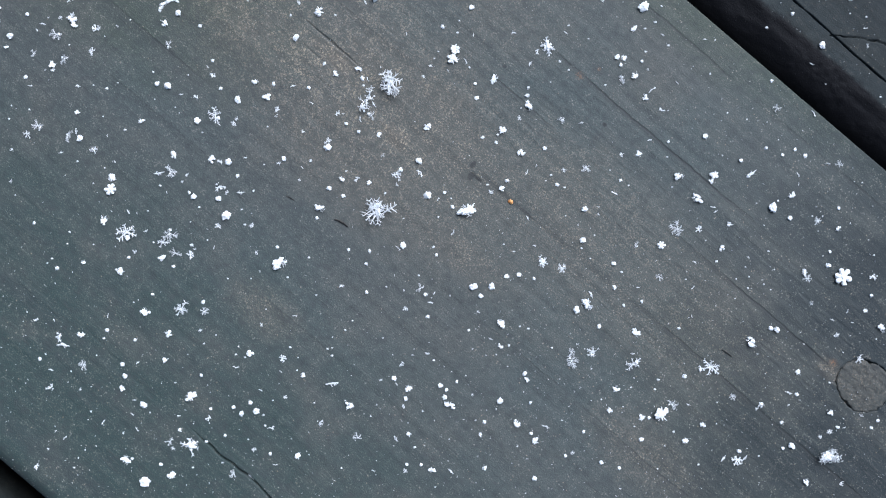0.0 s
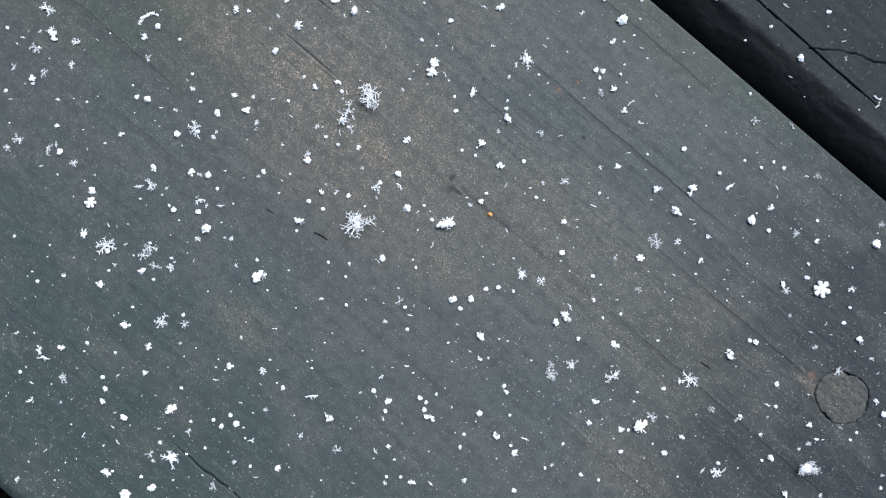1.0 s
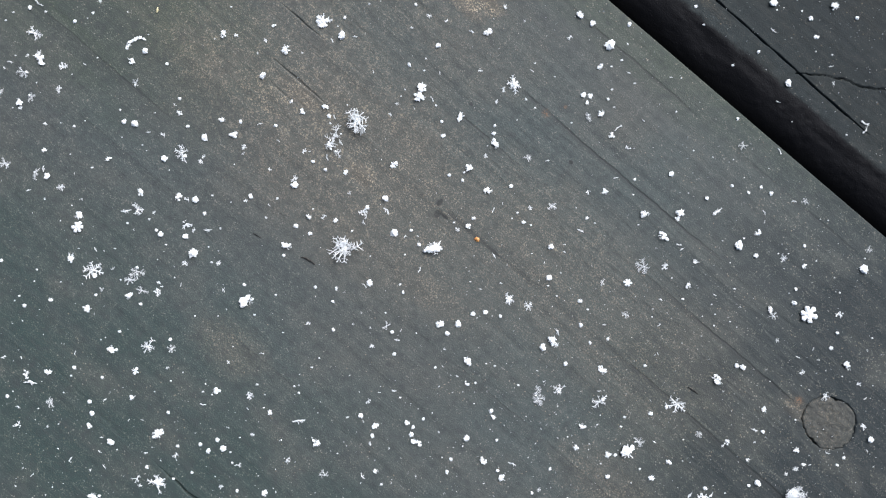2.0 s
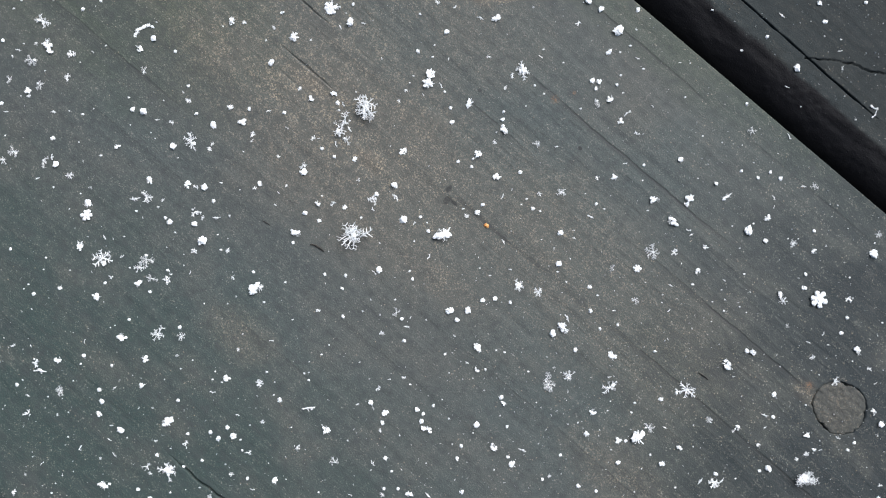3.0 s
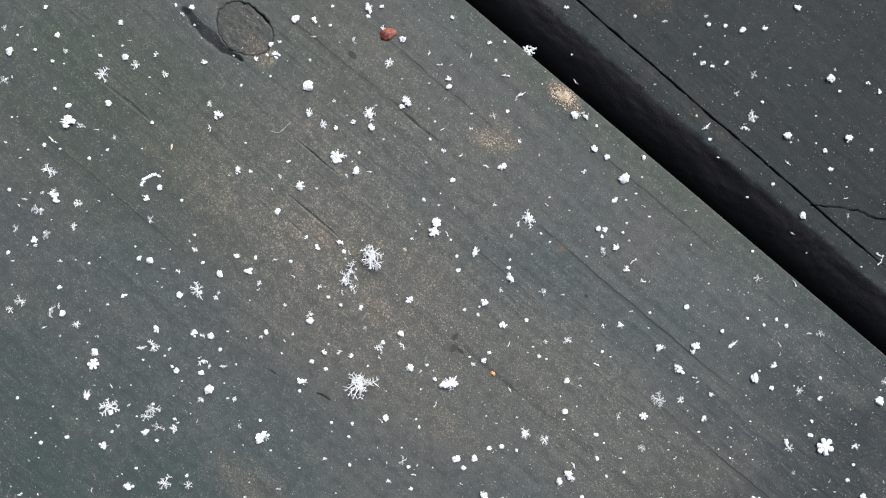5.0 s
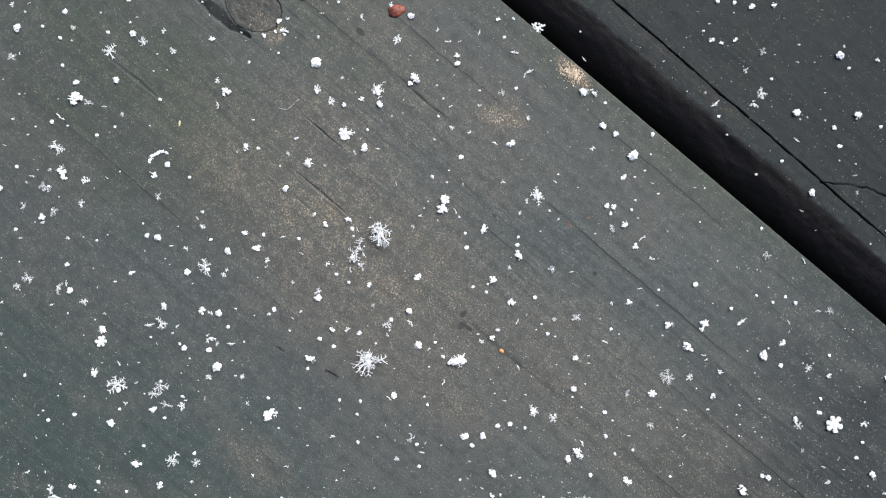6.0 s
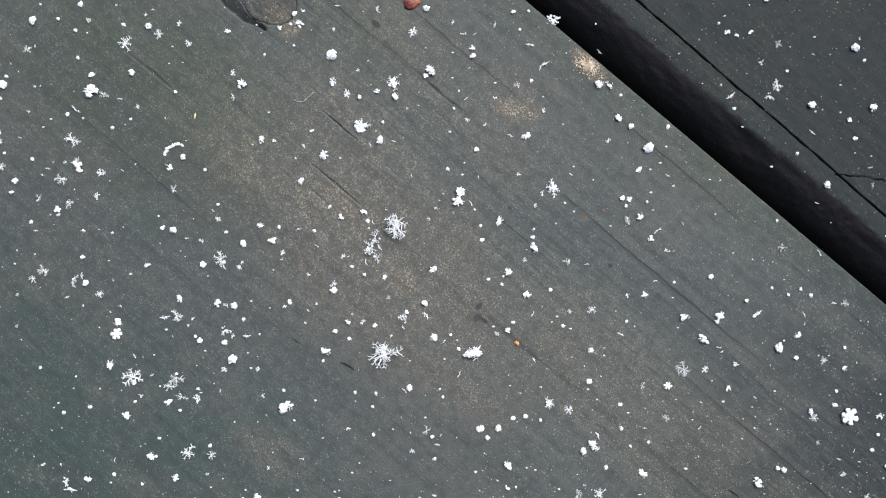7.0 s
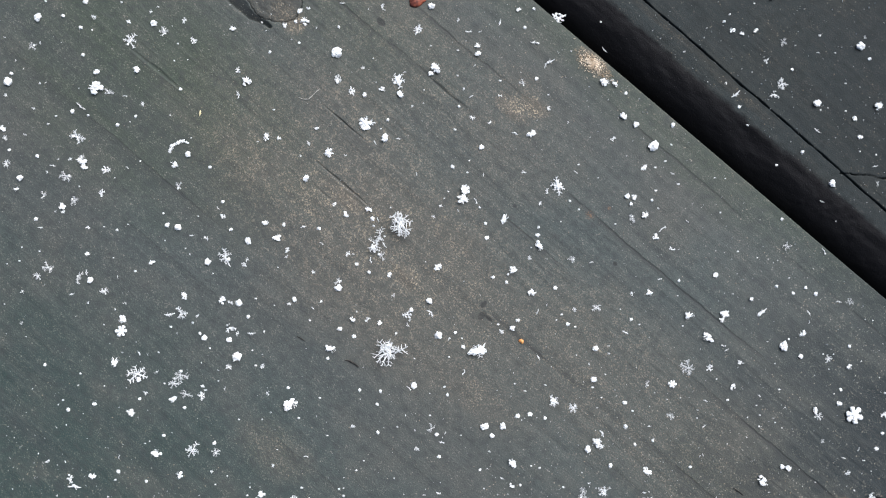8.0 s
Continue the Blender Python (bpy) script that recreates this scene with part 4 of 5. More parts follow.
clump(6.6, -15.4, 1.8, -80)
clump(60.2, -6.3, 1.4, -70)
clump(71, -13, 0.9, -0)
clump(73.7, -16.1, 1.6, -55)
clump(30.4, -16.9, 1.5, -20)
clump(50.7, -18.6, 2.1, -25)
clump(59.1, -23.9, 1.3, -70)
clump(26.9, -26.9, 1.4, 20)
clump(34.9, -31.3, 2.6, -20)
clump(31.6, -32, 1.4, -0)
clump(52.5, -29.7, 1.1, 30)
clump(64.8, -31.1, 1.2, 10)
clump(42.2, -33.3, 1.2, -60)
clump(39.1, -36, 1.1, -0)
clump(56.2, -32.8, 0.8, -0)
clump(60.5, -43.4, 1.2, -70)
clump(-70.4, 71.3, 1, -0)
clump(-57.1, 68.5, 1.2, -0)
clump(-60.7, 62.7, 0.9, -0)
clump(-66.5, 50.9, 2.4, -5)
clump(-42.4, 61.4, 1, 30)
clump(-39.9, 52, 1.8, -60)
clump(-33.2, 69, 1.2, -0)
clump(-29.7, 62.7, 1.5, -30)
clump(-33.2, 62, 1, -60)
clump(-27.6, 43.8, 0.8, -0)
clump(-22.9, 68.7, 1.3, -70)
clump(-13.2, 70.7, 1.8, -80)
clump(-10.9, 71.1, 0.9, -0)
clump(0.7, 58.3, 1.1, -0)
clump(8, 64.7, 0.9, -0)
clump(-6.6, 54.4, 2.3, -20)
clump(-16.1, 50.7, 1, -10)
clump(23, 51.7, 1.8, 20)
clump(21.7, 70.8, 0.9, -0)
clump(56.7, 66.9, 1.1, 60)
clump(62.5, 70.5, 1.4, -20)
clump(45.7, 60.8, 1.1, 15)
clump(47.4, 60.3, 0.9, -0)
clump(49.9, 60.8, 1, 30)
clump(74.9, 57.1, 0.9, -30)
clump(76.9, 55.5, 1, -80)
clump(71.4, 47.4, 1.6, 60)
clump(-83, 44, 1.2, -20)
clump(-80.7, 33.3, 0.9, -0)
clump(-53.5, 40, 0.8, 80)
clump(-53.2, 40.7, 0.9, 60)
clump(-52.6, 41.1, 0.8, 30)
clump(-51.9, 41.4, 0.9, 20)
clump(-51.2, 41.6, 0.8, 0)
clump(-50.5, 41.3, 0.7, -50)
stellar(-69.9, 42.4, 2.4, -10)
stellar(-71.9, 35.6, 2.2, -0)
stellar(-75.9, 32.2, 1.2, -0)
stellar(-70.4, 31.2, 1.9, -20)
stellar(-75.1, 19.5, 2.4, -0)
stellar(-76.9, 18, 1.4, -5)
stellar(-69.9, 17.9, 2.4, -30)
stellar(-65.3, 15.2, 1.3, -0)
stellar(-51.7, 11.3, 2.2, -0)
stellar(-59.4, 0.6, 3.5, -12)
stellar(-51.8, 0.4, 2.6, -20)
stellar(-43.8, 21.3, 2.8, 35)
stellar(-52, 33.7, 1.4, -0)
stellar(14.8, 33.4, 2.8, -20, 0.9)
stellar(-16.3, 21.3, 1.8, -15)
stellar(-14.3, 14.2, 0.8, -0)
stellar(17.2, 20.4, 1.4, -20)
stellar(-24, 16.9, 1.4, -0)
stellar(21.5, 12, 1.6, -25)
stellar(27.9, 27.7, 1.5, -0)
stellar(66.2, 12.8, 1.5, -10)
stellar(55.5, 22.7, 1.8, -10)
stellar(62.6, 2.8, 1.4, -0)
stellar(37.8, 1.3, 2.6, -25)
stellar(77.5, 4.3, 1.5, -0)
stellar(71.3, 33.7, 0.8, -0)
stellar(-50.9, -3, 2, -10)
stellar(-53, -1.1, 1.9, -0)
stellar(-49.8, -13, 3, -5)
stellar(-45.7, -13.4, 1.6, -20)
stellar(-67.1, -22.8, 1.7, -0)
stellar(-51.8, -36.3, 1.9, -0)
stellar(-48.1, -37.1, 3.3, -20, 0.9)
stellar(-40.5, -41.8, 1.7, -15)
stellar(-7.7, -9.2, 2.2, 25)
stellar(13.9, -4.5, 1.9, -15, 0.9)
stellar(17.4, -5.7, 1.8, -0)
stellar(19.1, -20.4, 1.4, -0)
stellar(19.1, -22, 2.3, -10)
stellar(23, -20.4, 2.2, -20)
stellar(-18.6, -35.6, 1.9, -10)
stellar(30.5, -1.5, 1.2, -0)
stellar(34.5, -7.1, 1.3, -30)
stellar(60.7, -7.4, 1.5, -0)
stellar(61.5, -11.8, 0.8, -0)
stellar(29.9, -22.6, 2.9, -15)
stellar(43.6, -23, 3.4, 15)
stellar(69.8, -21.6, 1.5, -10)
stellar(36.8, -29.7, 1.8, 60)
stellar(47.5, -28.3, 1.3, -0)
stellar(-54.5, 61, 1.7, -0)
stellar(-60.5, 59.4, 2.8, -5)
stellar(-77.9, 58.4, 1.7, 30)
stellar(-64.3, 50.1, 1.7, -0)
stellar(-13.5, 52.2, 2.7, -10, 0.9)
stellar(8.7, 51.6, 1.3, -10)
stellar(-19.1, 44.6, 3.2, 10, 0.9)
stellar(54.7, 58.6, 1.6, -5)
stellar(-82.5, 37.8, 1.5, -0)
lobed_plate(-62.2, 8.2, 2, -0)
lobed_plate(34.9, -1.5, 1.4, -10)
lobed_plate(66.8, -7.1, 2.9, -15)
bush(-13.1, 26.8, 4.9, -72, 0.6, 0.42, 23)
bush(-17.1, 23.9, 3.6, 62, 0.4, 0.35, 14)
bush(-15.2, 4.6, 4.6, 20, 0.75, 0.8, 20)
bush(64.3, -38.6, 3.4, 10, 1.5)
needle(-74.3, 37.4, 1, -10)
needle(-76.5, 26.5, 0.8, -0)
needle(-71, 14.7, 0.9, 20)
needle(-53.7, 11.1, 1.8, 5)
needle(-39.3, 7.7, 1.4, -2)
needle(-59.2, 4.3, 0.8, -60)
needle(-43.2, 19.9, 1, -60)
needle(-49.8, 25, 0.8, -0)
needle(-45.1, 29.8, 0.6, -50)
needle(-30.1, 26.4, 1, 15)
needle(-52.3, 41.1, 1.4, 30)
needle(-50.9, 41.6, 1.4, -15)
needle(-61.1, 37, 0.6, -30)
needle(-17.4, 41.3, 0.8, -60)
needle(-10.1, 35.7, 0.6, -80)
needle(1.7, 35.5, 0.6, -90)
needle(7.3, 42.7, 1.2, -20)
needle(18, 35.9, 0.8, -30)
needle(0.3, 30.9, 1, -60)
needle(-16.9, 27.6, 0.8, -70)
needle(-15.8, 23.2, 1.2, -60)
needle(-18.2, 20.5, 1, -80)
needle(20.7, 20, 0.8, 10)
needle(11.1, 11.3, 1, 70)
needle(11.3, 3.2, 1, -60)
needle(35.1, 35.6, 0.8, -20)
needle(33.2, 25.8, 1.4, 40)
needle(37.7, 27.1, 0.7, -40)
needle(32.8, 17, 0.8, 15)
needle(64.4, 12.8, 1, -0)
needle(61.8, 21.8, 1.2, -60)
needle(42.6, 34.8, 0.6, -0)
needle(50.8, 11.1, 2, 35)
needle(44.5, 4.4, 0.8, 30)
needle(44, 5.2, 0.9, -10)
needle(26.6, 7.6, 1.2, -25)
needle(59.1, 10.9, 1, -60)
needle(61.8, 30.6, 0.8, -20)
needle(70.9, 36.8, 0.9, 15)
needle(76.9, 26.7, 1.6, -25)
needle(76.9, 25.5, 1.4, 50)
needle(60.6, 43.1, 1, -40)
needle(-29.8, -14.1, 0.8, -0)
needle(-70.7, -19.4, 2.2, -5)
needle(-72.9, -23.7, 0.9, -20)
needle(-57.5, -22.4, 0.8, 40)
needle(-40.1, -23.1, 1, -10)
needle(-58.1, -29, 0.7, -0)
needle(-58.4, -31.5, 0.7, -30)
needle(-63.6, -32.9, 1, 60)
needle(-70.4, -35.7, 0.8, 45)
needle(-57.6, -34.1, 1, -50)
needle(-35.8, -27.2, 0.7, -20)
needle(-33.4, -40.4, 0.6, -20)
needle(-11.6, -2.1, 1, -40)
needle(-5.9, -11.7, 0.9, -10)
needle(22.4, -10.3, 1.4, -60)
needle(4.8, -18.1, 0.8, -30)
needle(-11.8, -26.1, 0.6, -60)
needle(-23.2, -26, 2.2, 6)
needle(14.5, -33.6, 1.4, -20)
needle(-2.2, -41.5, 1.2, -45)
needle(-16, -41.4, 0.7, -20)
needle(40.8, -4.6, 0.8, -20)
needle(50.3, -3.7, 0.7, -30)
needle(30.8, -9, 0.7, -0)
needle(40.5, -9, 0.7, 40)
needle(67.8, -13.2, 0.7, 60)
needle(65.1, -14.7, 0.8, -20)
needle(29.9, -20.7, 0.8, -0)
needle(39.7, -29.7, 0.8, -25)
needle(57.4, -27.6, 1.2, -20)
needle(49.7, -39.1, 1.2, 45)
needle(45.9, -39.2, 1.4, 50)
needle(67.2, -33.8, 0.6, 20)
needle(-74.7, 67.9, 0.7, 30)
needle(-55.6, 65.3, 0.7, -0)
needle(-61.5, 49.6, 0.8, -0)
needle(-69.5, 48, 1.2, -45)
needle(-68.8, 47.4, 0.8, -20)
needle(-23, 65.9, 0.9, -0)
needle(-22, 67.7, 0.6, -60)
needle(-15.8, 64.8, 0.8, -50)
needle(-0.8, 60.8, 1.1, -0)
needle(1.2, 60.8, 0.7, 30)
needle(4.7, 62.4, 1.1, 70)
needle(10.8, 58.8, 1.4, -8)
needle(12.7, 54.7, 0.9, 70)
needle(13.5, 55.4, 1.8, 25)
needle(-0.4, 49.3, 0.8, 30)
needle(23.9, 58.3, 1.1, -45)
needle(60.9, 56.8, 0.7, -10)
needle(60.8, 43, 1, -35)
needle(46.3, 49.6, 1.8, 35)
fragment(-65, 36.6, 1.4)
fragment(-71, 38.4, 0.8)
fragment(-65.5, 32.6, 1.2)
fragment(-72.5, 28.9, 1.2)
fragment(-68, 26.5, 0.8)
fragment(-68.5, 18.7, 1)
fragment(-48.7, 10.8, 0.8)
fragment(-43.2, 13, 1.2)
fragment(-43.2, 8.4, 2)
fragment(-42, 8, 1)
fragment(-43.2, 1.8, 1)
fragment(-37.5, 1.8, 0.8)
fragment(-40.2, 21, 0.9)
fragment(-40.6, 19.9, 0.8)
fragment(-47.4, 24.4, 1.2)
fragment(-44.2, 28.3, 1.1)
fragment(-53.4, 40.4, 1.2)
fragment(-32.9, 22.4, 1.1)
fragment(-32.5, 13.2, 0.9)
fragment(-27, 13.3, 0.6)
fragment(24.9, 41.9, 1)
fragment(8.7, 35.9, 0.8)
fragment(13.1, 32.4, 1.2)
fragment(-22.4, 22.1, 1.2)
fragment(9.8, 20.8, 0.8)
fragment(-11.6, 10.9, 1.4)
fragment(-7.4, 11, 1.3)
fragment(-18.8, 9.8, 1.3)
fragment(-4.6, 6.7, 0.7)
fragment(4.7, 7.8, 0.8)
fragment(34.8, 22, 1.2)
fragment(28, 14.6, 0.9)
fragment(41.3, 1.4, 1.3)
fragment(47, 2.2, 1)
fragment(-58.1, -2.7, 0.9)
fragment(-47.7, -1.4, 1.1)
fragment(-48, -3.4, 1.3)
fragment(-36.5, -2.7, 0.9)
fragment(-75.4, -14.6, 1)
fragment(-72.1, -17.6, 2)
fragment(-72.9, -26.6, 1.4)
fragment(-32, -21.6, 1.3)
fragment(-44.7, -32, 1.1)
fragment(-33.9, -33.8, 1.1)
fragment(-31.4, -28.5, 0.7)
fragment(-51.6, -37.7, 0.9)
fragment(-36.9, -37.6, 0.8)
fragment(-75.4, -40.6, 1.2)
fragment(-21.5, -8.7, 0.9)
fragment(-10.3, -12.8, 0.9)
fragment(-6.2, -20.9, 0.9)
fragment(-11.1, -22.6, 1.2)
fragment(-10.9, -29.9, 1.1)
fragment(-12.2, -35.6, 1)
fragment(-25.5, -32.9, 1.3)
fragment(72.7, -6.5, 1.8)
fragment(65.8, -17.5, 0.9)
fragment(75.6, -19.3, 0.9)
fragment(48.3, -39.4, 1.8)
fragment(63, -35.3, 0.8)
fragment(64.8, -34.5, 0.9)
fragment(70.1, -31.6, 0.8)
fragment(66.8, -43.7, 0.9)
fragment(76.5, -26.8, 1.1)
fragment(-77.8, 67.8, 0.9)
fragment(-57, 64.5, 0.8)
fragment(-51.3, 63.2, 1.3)
fragment(-66.8, 63.5, 0.8)
fragment(-49.2, 59.2, 1.1)
fragment(-76.6, 59.1, 0.8)
fragment(-58.3, 48.3, 0.7)
fragment(-77.7, 47.6, 0.7)
fragment(-41.5, 54, 1.1)
fragment(-41.3, 49.5, 1.1)
fragment(-46.2, 69.8, 1)
fragment(-28.9, 65, 0.7)
fragment(-10.6, 67.1, 1)
fragment(-16.2, 65.7, 1.3)
fragment(-9.6, 61.2, 1.5)
fragment(-24, 52.7, 1.2)
fragment(14.8, 63.4, 2.2)
fragment(-21.5, 50.2, 1.3)
fragment(4.8, 49.6, 0.9)
fragment(-0.3, 45.5, 0.9)
fragment(3.1, 44.7, 0.8)
fragment(13.3, 47, 0.8)
fragment(39.3, 68.4, 1)
fragment(46.2, 69.3, 0.8)
fragment(51.8, 55.5, 1.1)
fragment(54.2, 51.4, 1.8)
fragment(52.9, 49.3, 1.6)
fragment(25.5, 51.5, 1.8)
pellet(-67.2, 61.3, 0.32)
pellet(-52.7, 55.8, 0.28)
pellet(-50.4, 56.0, 0.28)
pellet(-60.6, 45.1, 0.28)
pellet(-73.3, 38.5, 0.32)
pellet(-58.8, 38.1, 0.32)
pellet(-53.5, 46.2, 0.28)
pellet(-36.5, 61.1, 0.32)
pellet(-32.1, 59.5, 0.32)
pellet(-49.8, 42.2, 0.32)
pellet(-69.6, 51.0, 0.28)
pellet(-79.4, 54.5, 0.28)
pellet(-18.5, 64.8, 0.28)
pellet(-0.8, 38.0, 0.32)
pellet(-16.4, 43.7, 0.32)
pellet(-17.7, 56.1, 0.32)
pellet(-17.2, 51.9, 0.28)
pellet(-8.7, 50.5, 0.28)
pellet(13.2, 49.6, 0.32)
pellet(17.3, 57.3, 0.32)
pellet(-8.8, 48.2, 0.28)
pellet(41.3, 61.3, 0.28)
pellet(56.9, 58.2, 0.28)
pellet(63.9, 56.8, 0.32)
pellet(49.2, 53.5, 0.28)
pellet(41.4, 51.8, 0.28)
pellet(58.0, 39.3, 0.65)
pellet(68.2, 39.4, 0.32)
pellet(49.7, 65.6, 0.32)
pellet(-69.6, 33.7, 0.32)
pellet(-63.3, 35.2, 0.28)
pellet(-65.3, 26.6, 0.32)
pellet(-61.0, 27.0, 0.28)
pellet(-48.6, 28.4, 0.32)
pellet(-54.8, 28.9, 0.40)
pellet(-54.5, 24.1, 0.28)
pellet(-50.9, 22.7, 0.32)
pellet(-50.1, 21.7, 0.32)
pellet(-46.1, 18.3, 0.28)
pellet(-79.8, 23.0, 0.32)
pellet(-76.7, 22.3, 0.40)
pellet(-80.2, 20.6, 0.40)
pellet(-63.4, 12.0, 0.32)
pellet(-82.9, 13.0, 0.28)
pellet(-63.6, 21.1, 0.28)
pellet(-82.4, 20.1, 0.28)
pellet(-65.4, 9.3, 0.28)
pellet(-34.6, 19.3, 0.32)
pellet(-35.2, 12.6, 0.28)
pellet(-3.7, 36.9, 0.81)
pellet(-4.5, 32.6, 0.32)
pellet(-5.2, 31.4, 0.28)
pellet(10.1, 22.6, 0.32)
pellet(15.3, 27.2, 0.32)
pellet(3.3, 17.4, 0.65)
pellet(17.8, 8.6, 0.40)
pellet(14.5, 9.8, 0.32)
pellet(-8.6, 20.2, 0.28)
pellet(-14.7, 29.8, 0.32)
pellet(-15.8, 24.7, 0.40)
pellet(44.4, 34.7, 0.32)
pellet(22.0, 34.9, 0.28)
pellet(46.6, 21.8, 0.32)
pellet(50.0, 20.7, 0.28)
pellet(53.6, 20.2, 0.28)
pellet(35.9, 14.0, 0.32)
pellet(25.8, 11.7, 0.32)
pellet(27.7, 9.9, 0.57)
pellet(29.1, 9.0, 0.40)
pellet(45.7, 14.3, 0.28)
pellet(64.4, 27.1, 0.32)
pellet(36.8, 8.7, 0.40)
pellet(55.6, 17.1, 0.32)
pellet(-64.8, -21.1, 0.32)
pellet(-48.7, -20.9, 0.28)
pellet(-43.7, -17.5, 0.32)
pellet(-45.8, -19.0, 0.32)
pellet(-40.2, -20.9, 0.40)
pellet(-29.4, -23.7, 0.32)
pellet(-29.2, -21.4, 0.32)
pellet(-33.6, -29.0, 0.40)
pellet(-26.3, -29.4, 0.32)
pellet(-47.8, -40.9, 0.40)
pellet(-68.0, -39.2, 0.28)
pellet(-66.8, -37.8, 0.28)
pellet(-38.0, -35.9, 0.32)
pellet(-55.4, -31.2, 0.28)
pellet(-39.7, -19.5, 0.32)
pellet(-69.3, -23.9, 0.32)
pellet(9.9, -15.9, 0.40)
pellet(1.6, -19.9, 0.28)
pellet(21.4, -19.9, 0.32)
pellet(-23.2, -19.7, 0.28)
pellet(-20.9, -16.6, 0.40)
pellet(-19.6, -14.9, 0.32)
pellet(-14.2, -18.0, 0.32)
pellet(-5.3, -21.9, 0.48)
pellet(-20.9, -29.0, 0.32)
pellet(-16.4, -31.8, 0.32)
pellet(2.1, -32.5, 0.32)
pellet(5.8, -30.5, 0.32)
pellet(10.6, -27.5, 0.28)
pellet(9.5, -37.1, 0.32)
pellet(24.3, -28.8, 0.40)
pellet(17.0, -25.2, 0.28)
pellet(0.4, -24.6, 0.28)
pellet(4.0, -21.0, 0.32)
pellet(5.8, -20.9, 0.28)
pellet(-21.6, -40.9, 0.40)
pellet(17.4, -32.5, 0.28)
pellet(33.8, -27.0, 0.48)
pellet(44.7, -33.1, 0.32)
pellet(44.8, -29.3, 0.32)
pellet(72.9, -18.1, 0.32)
pellet(35.6, -37.0, 0.32)
pellet(34.3, -41.1, 0.32)
pellet(30.2, -33.6, 0.32)
pellet(28.2, -30.1, 0.32)
pellet(28.0, -31.1, 0.28)
pellet(52.2, -38.8, 0.32)
pellet(29.6, -26.7, 0.40)
pellet(30.1, -25.0, 0.32)
pellet(-73.5, -4.8, 0.32)
pellet(-54.7, -1.1, 0.40)
pellet(-58.2, -11.7, 0.32)
pellet(-46.7, 5.1, 0.40)
pellet(-39.2, 4.7, 0.32)
pellet(-37.4, 4.0, 0.28)
pellet(-45.2, -0.7, 0.32)
pellet(-48.2, 2.5, 0.28)
pellet(-37.5, -7.5, 0.32)
pellet(-41.6, -7.5, 0.32)
pellet(-26.0, -10.4, 0.40)
pellet(-65.3, -1.5, 0.32)
pellet(-70.0, -1.4, 0.28)
pellet(7.1, -1.4, 0.28)
pellet(22.4, -3.9, 0.32)
pellet(18.0, 3.6, 0.28)
pellet(-10.6, 3.1, 0.28)
pellet(-2.4, -10.5, 0.32)
pellet(23.1, 0.2, 0.32)
pellet(55.5, 6.3, 0.40)
pellet(51.7, 5.9, 0.32)
pellet(53.1, 2.0, 0.28)
pellet(61.6, 3.6, 0.40)
pellet(63.4, 3.6, 0.32)
pellet(42.7, -0.7, 0.32)
pellet(39.3, -7.6, 0.32)
pellet(49.8, -5.4, 0.32)
pellet(54.2, -9.4, 0.32)
pellet(50.4, -7.1, 0.32)
pellet(50.2, -9.1, 0.32)
pellet(48.2, -7.5, 0.28)
pellet(63.5, -3.4, 0.32)
pellet(72.5, -3.3, 0.40)
pellet(78.2, -11.3, 0.40)
pellet(77.0, 2.8, 0.32)
pellet(71.6, -0.6, 0.28)
pellet(69.1, 9.7, 0.28)
pellet(70.5, 9.5, 0.32)
clump(25.9, -30.8, 1.2, 134)
fragment(-29.2, 41.1, 0.7, True)
fragment(-19.4, 54.6, 0.7, True)
fragment(16.7, 44.7, 0.4, True)
fragment(44.5, 51.6, 0.6, True)
fragment(-73.9, 29.2, 0.4, True)
fragment(-33.0, 21.4, 0.7, True)
fragment(-61.8, 13.0, 0.7, True)
fragment(-79.9, 9.9, 0.7, True)
fragment(11.8, 30.4, 0.7, True)
fragment(-11.3, 9.9, 0.5, True)
fragment(-67.6, -27.2, 0.6, True)
fragment(-50.1, -31.7, 0.8, True)
fragment(-14.6, -25.3, 0.5, True)
fragment(19.4, -38.3, 0.7, True)
fragment(52.0, -20.7, 0.4, True)
fragment(-36.1, -6.2, 0.4, True)
fragment(-13.6, -9.0, 0.4, True)
fragment(17.6, 11.5, 0.8, True)
fragment(-11.6, 8.9, 0.7, True)
fragment(55.0, -5.9, 0.4, True)
fragment(-80.8, 55.9, 0.4)
fragment(-82.5, 49.9, 0.6)
fragment(-82.7, 42.4, 0.8)
fragment(-38.0, 41.4, 0.4)
fragment(-27.6, 61.6, 0.4)
fragment(-2.6, 62.8, 0.8)
fragment(-22.7, 39.0, 0.4)
fragment(-30.5, 39.0, 0.4)
fragment(24.4, 52.2, 0.8)
fragment(25.5, 45.6, 0.4)
fragment(40.7, 59.5, 0.4)
fragment(69.1, 59.6, 0.5)
fragment(61.3, 46.7, 0.4)
fragment(62.6, 47.0, 0.4)
fragment(-75.3, 36.5, 0.6)
fragment(-79.6, 15.1, 0.7)
fragment(-68.1, 13.2, 0.4)
fragment(-6.0, 30.0, 0.6)
fragment(-7.1, 28.1, 0.6)
fragment(-29.0, 9.9, 0.5)
fragment(-20.7, 11.5, 0.4)
fragment(-28.4, 18.5, 0.6)
fragment(32.6, 29.5, 0.4)
fragment(-46.4, -16.6, 0.6)
fragment(-35.7, -15.7, 0.6)
fragment(-60.0, -34.8, 0.5)
fragment(-65.8, -30.9, 0.5)
fragment(-73.4, -37.6, 0.4)
fragment(-42.5, -40.0, 0.4)
fragment(2.5, -13.5, 0.6)
fragment(20.2, -19.2, 0.6)
fragment(-7.2, -30.9, 0.4)
fragment(-10.4, -41.4, 0.8)
fragment(-2.6, -35.8, 0.4)
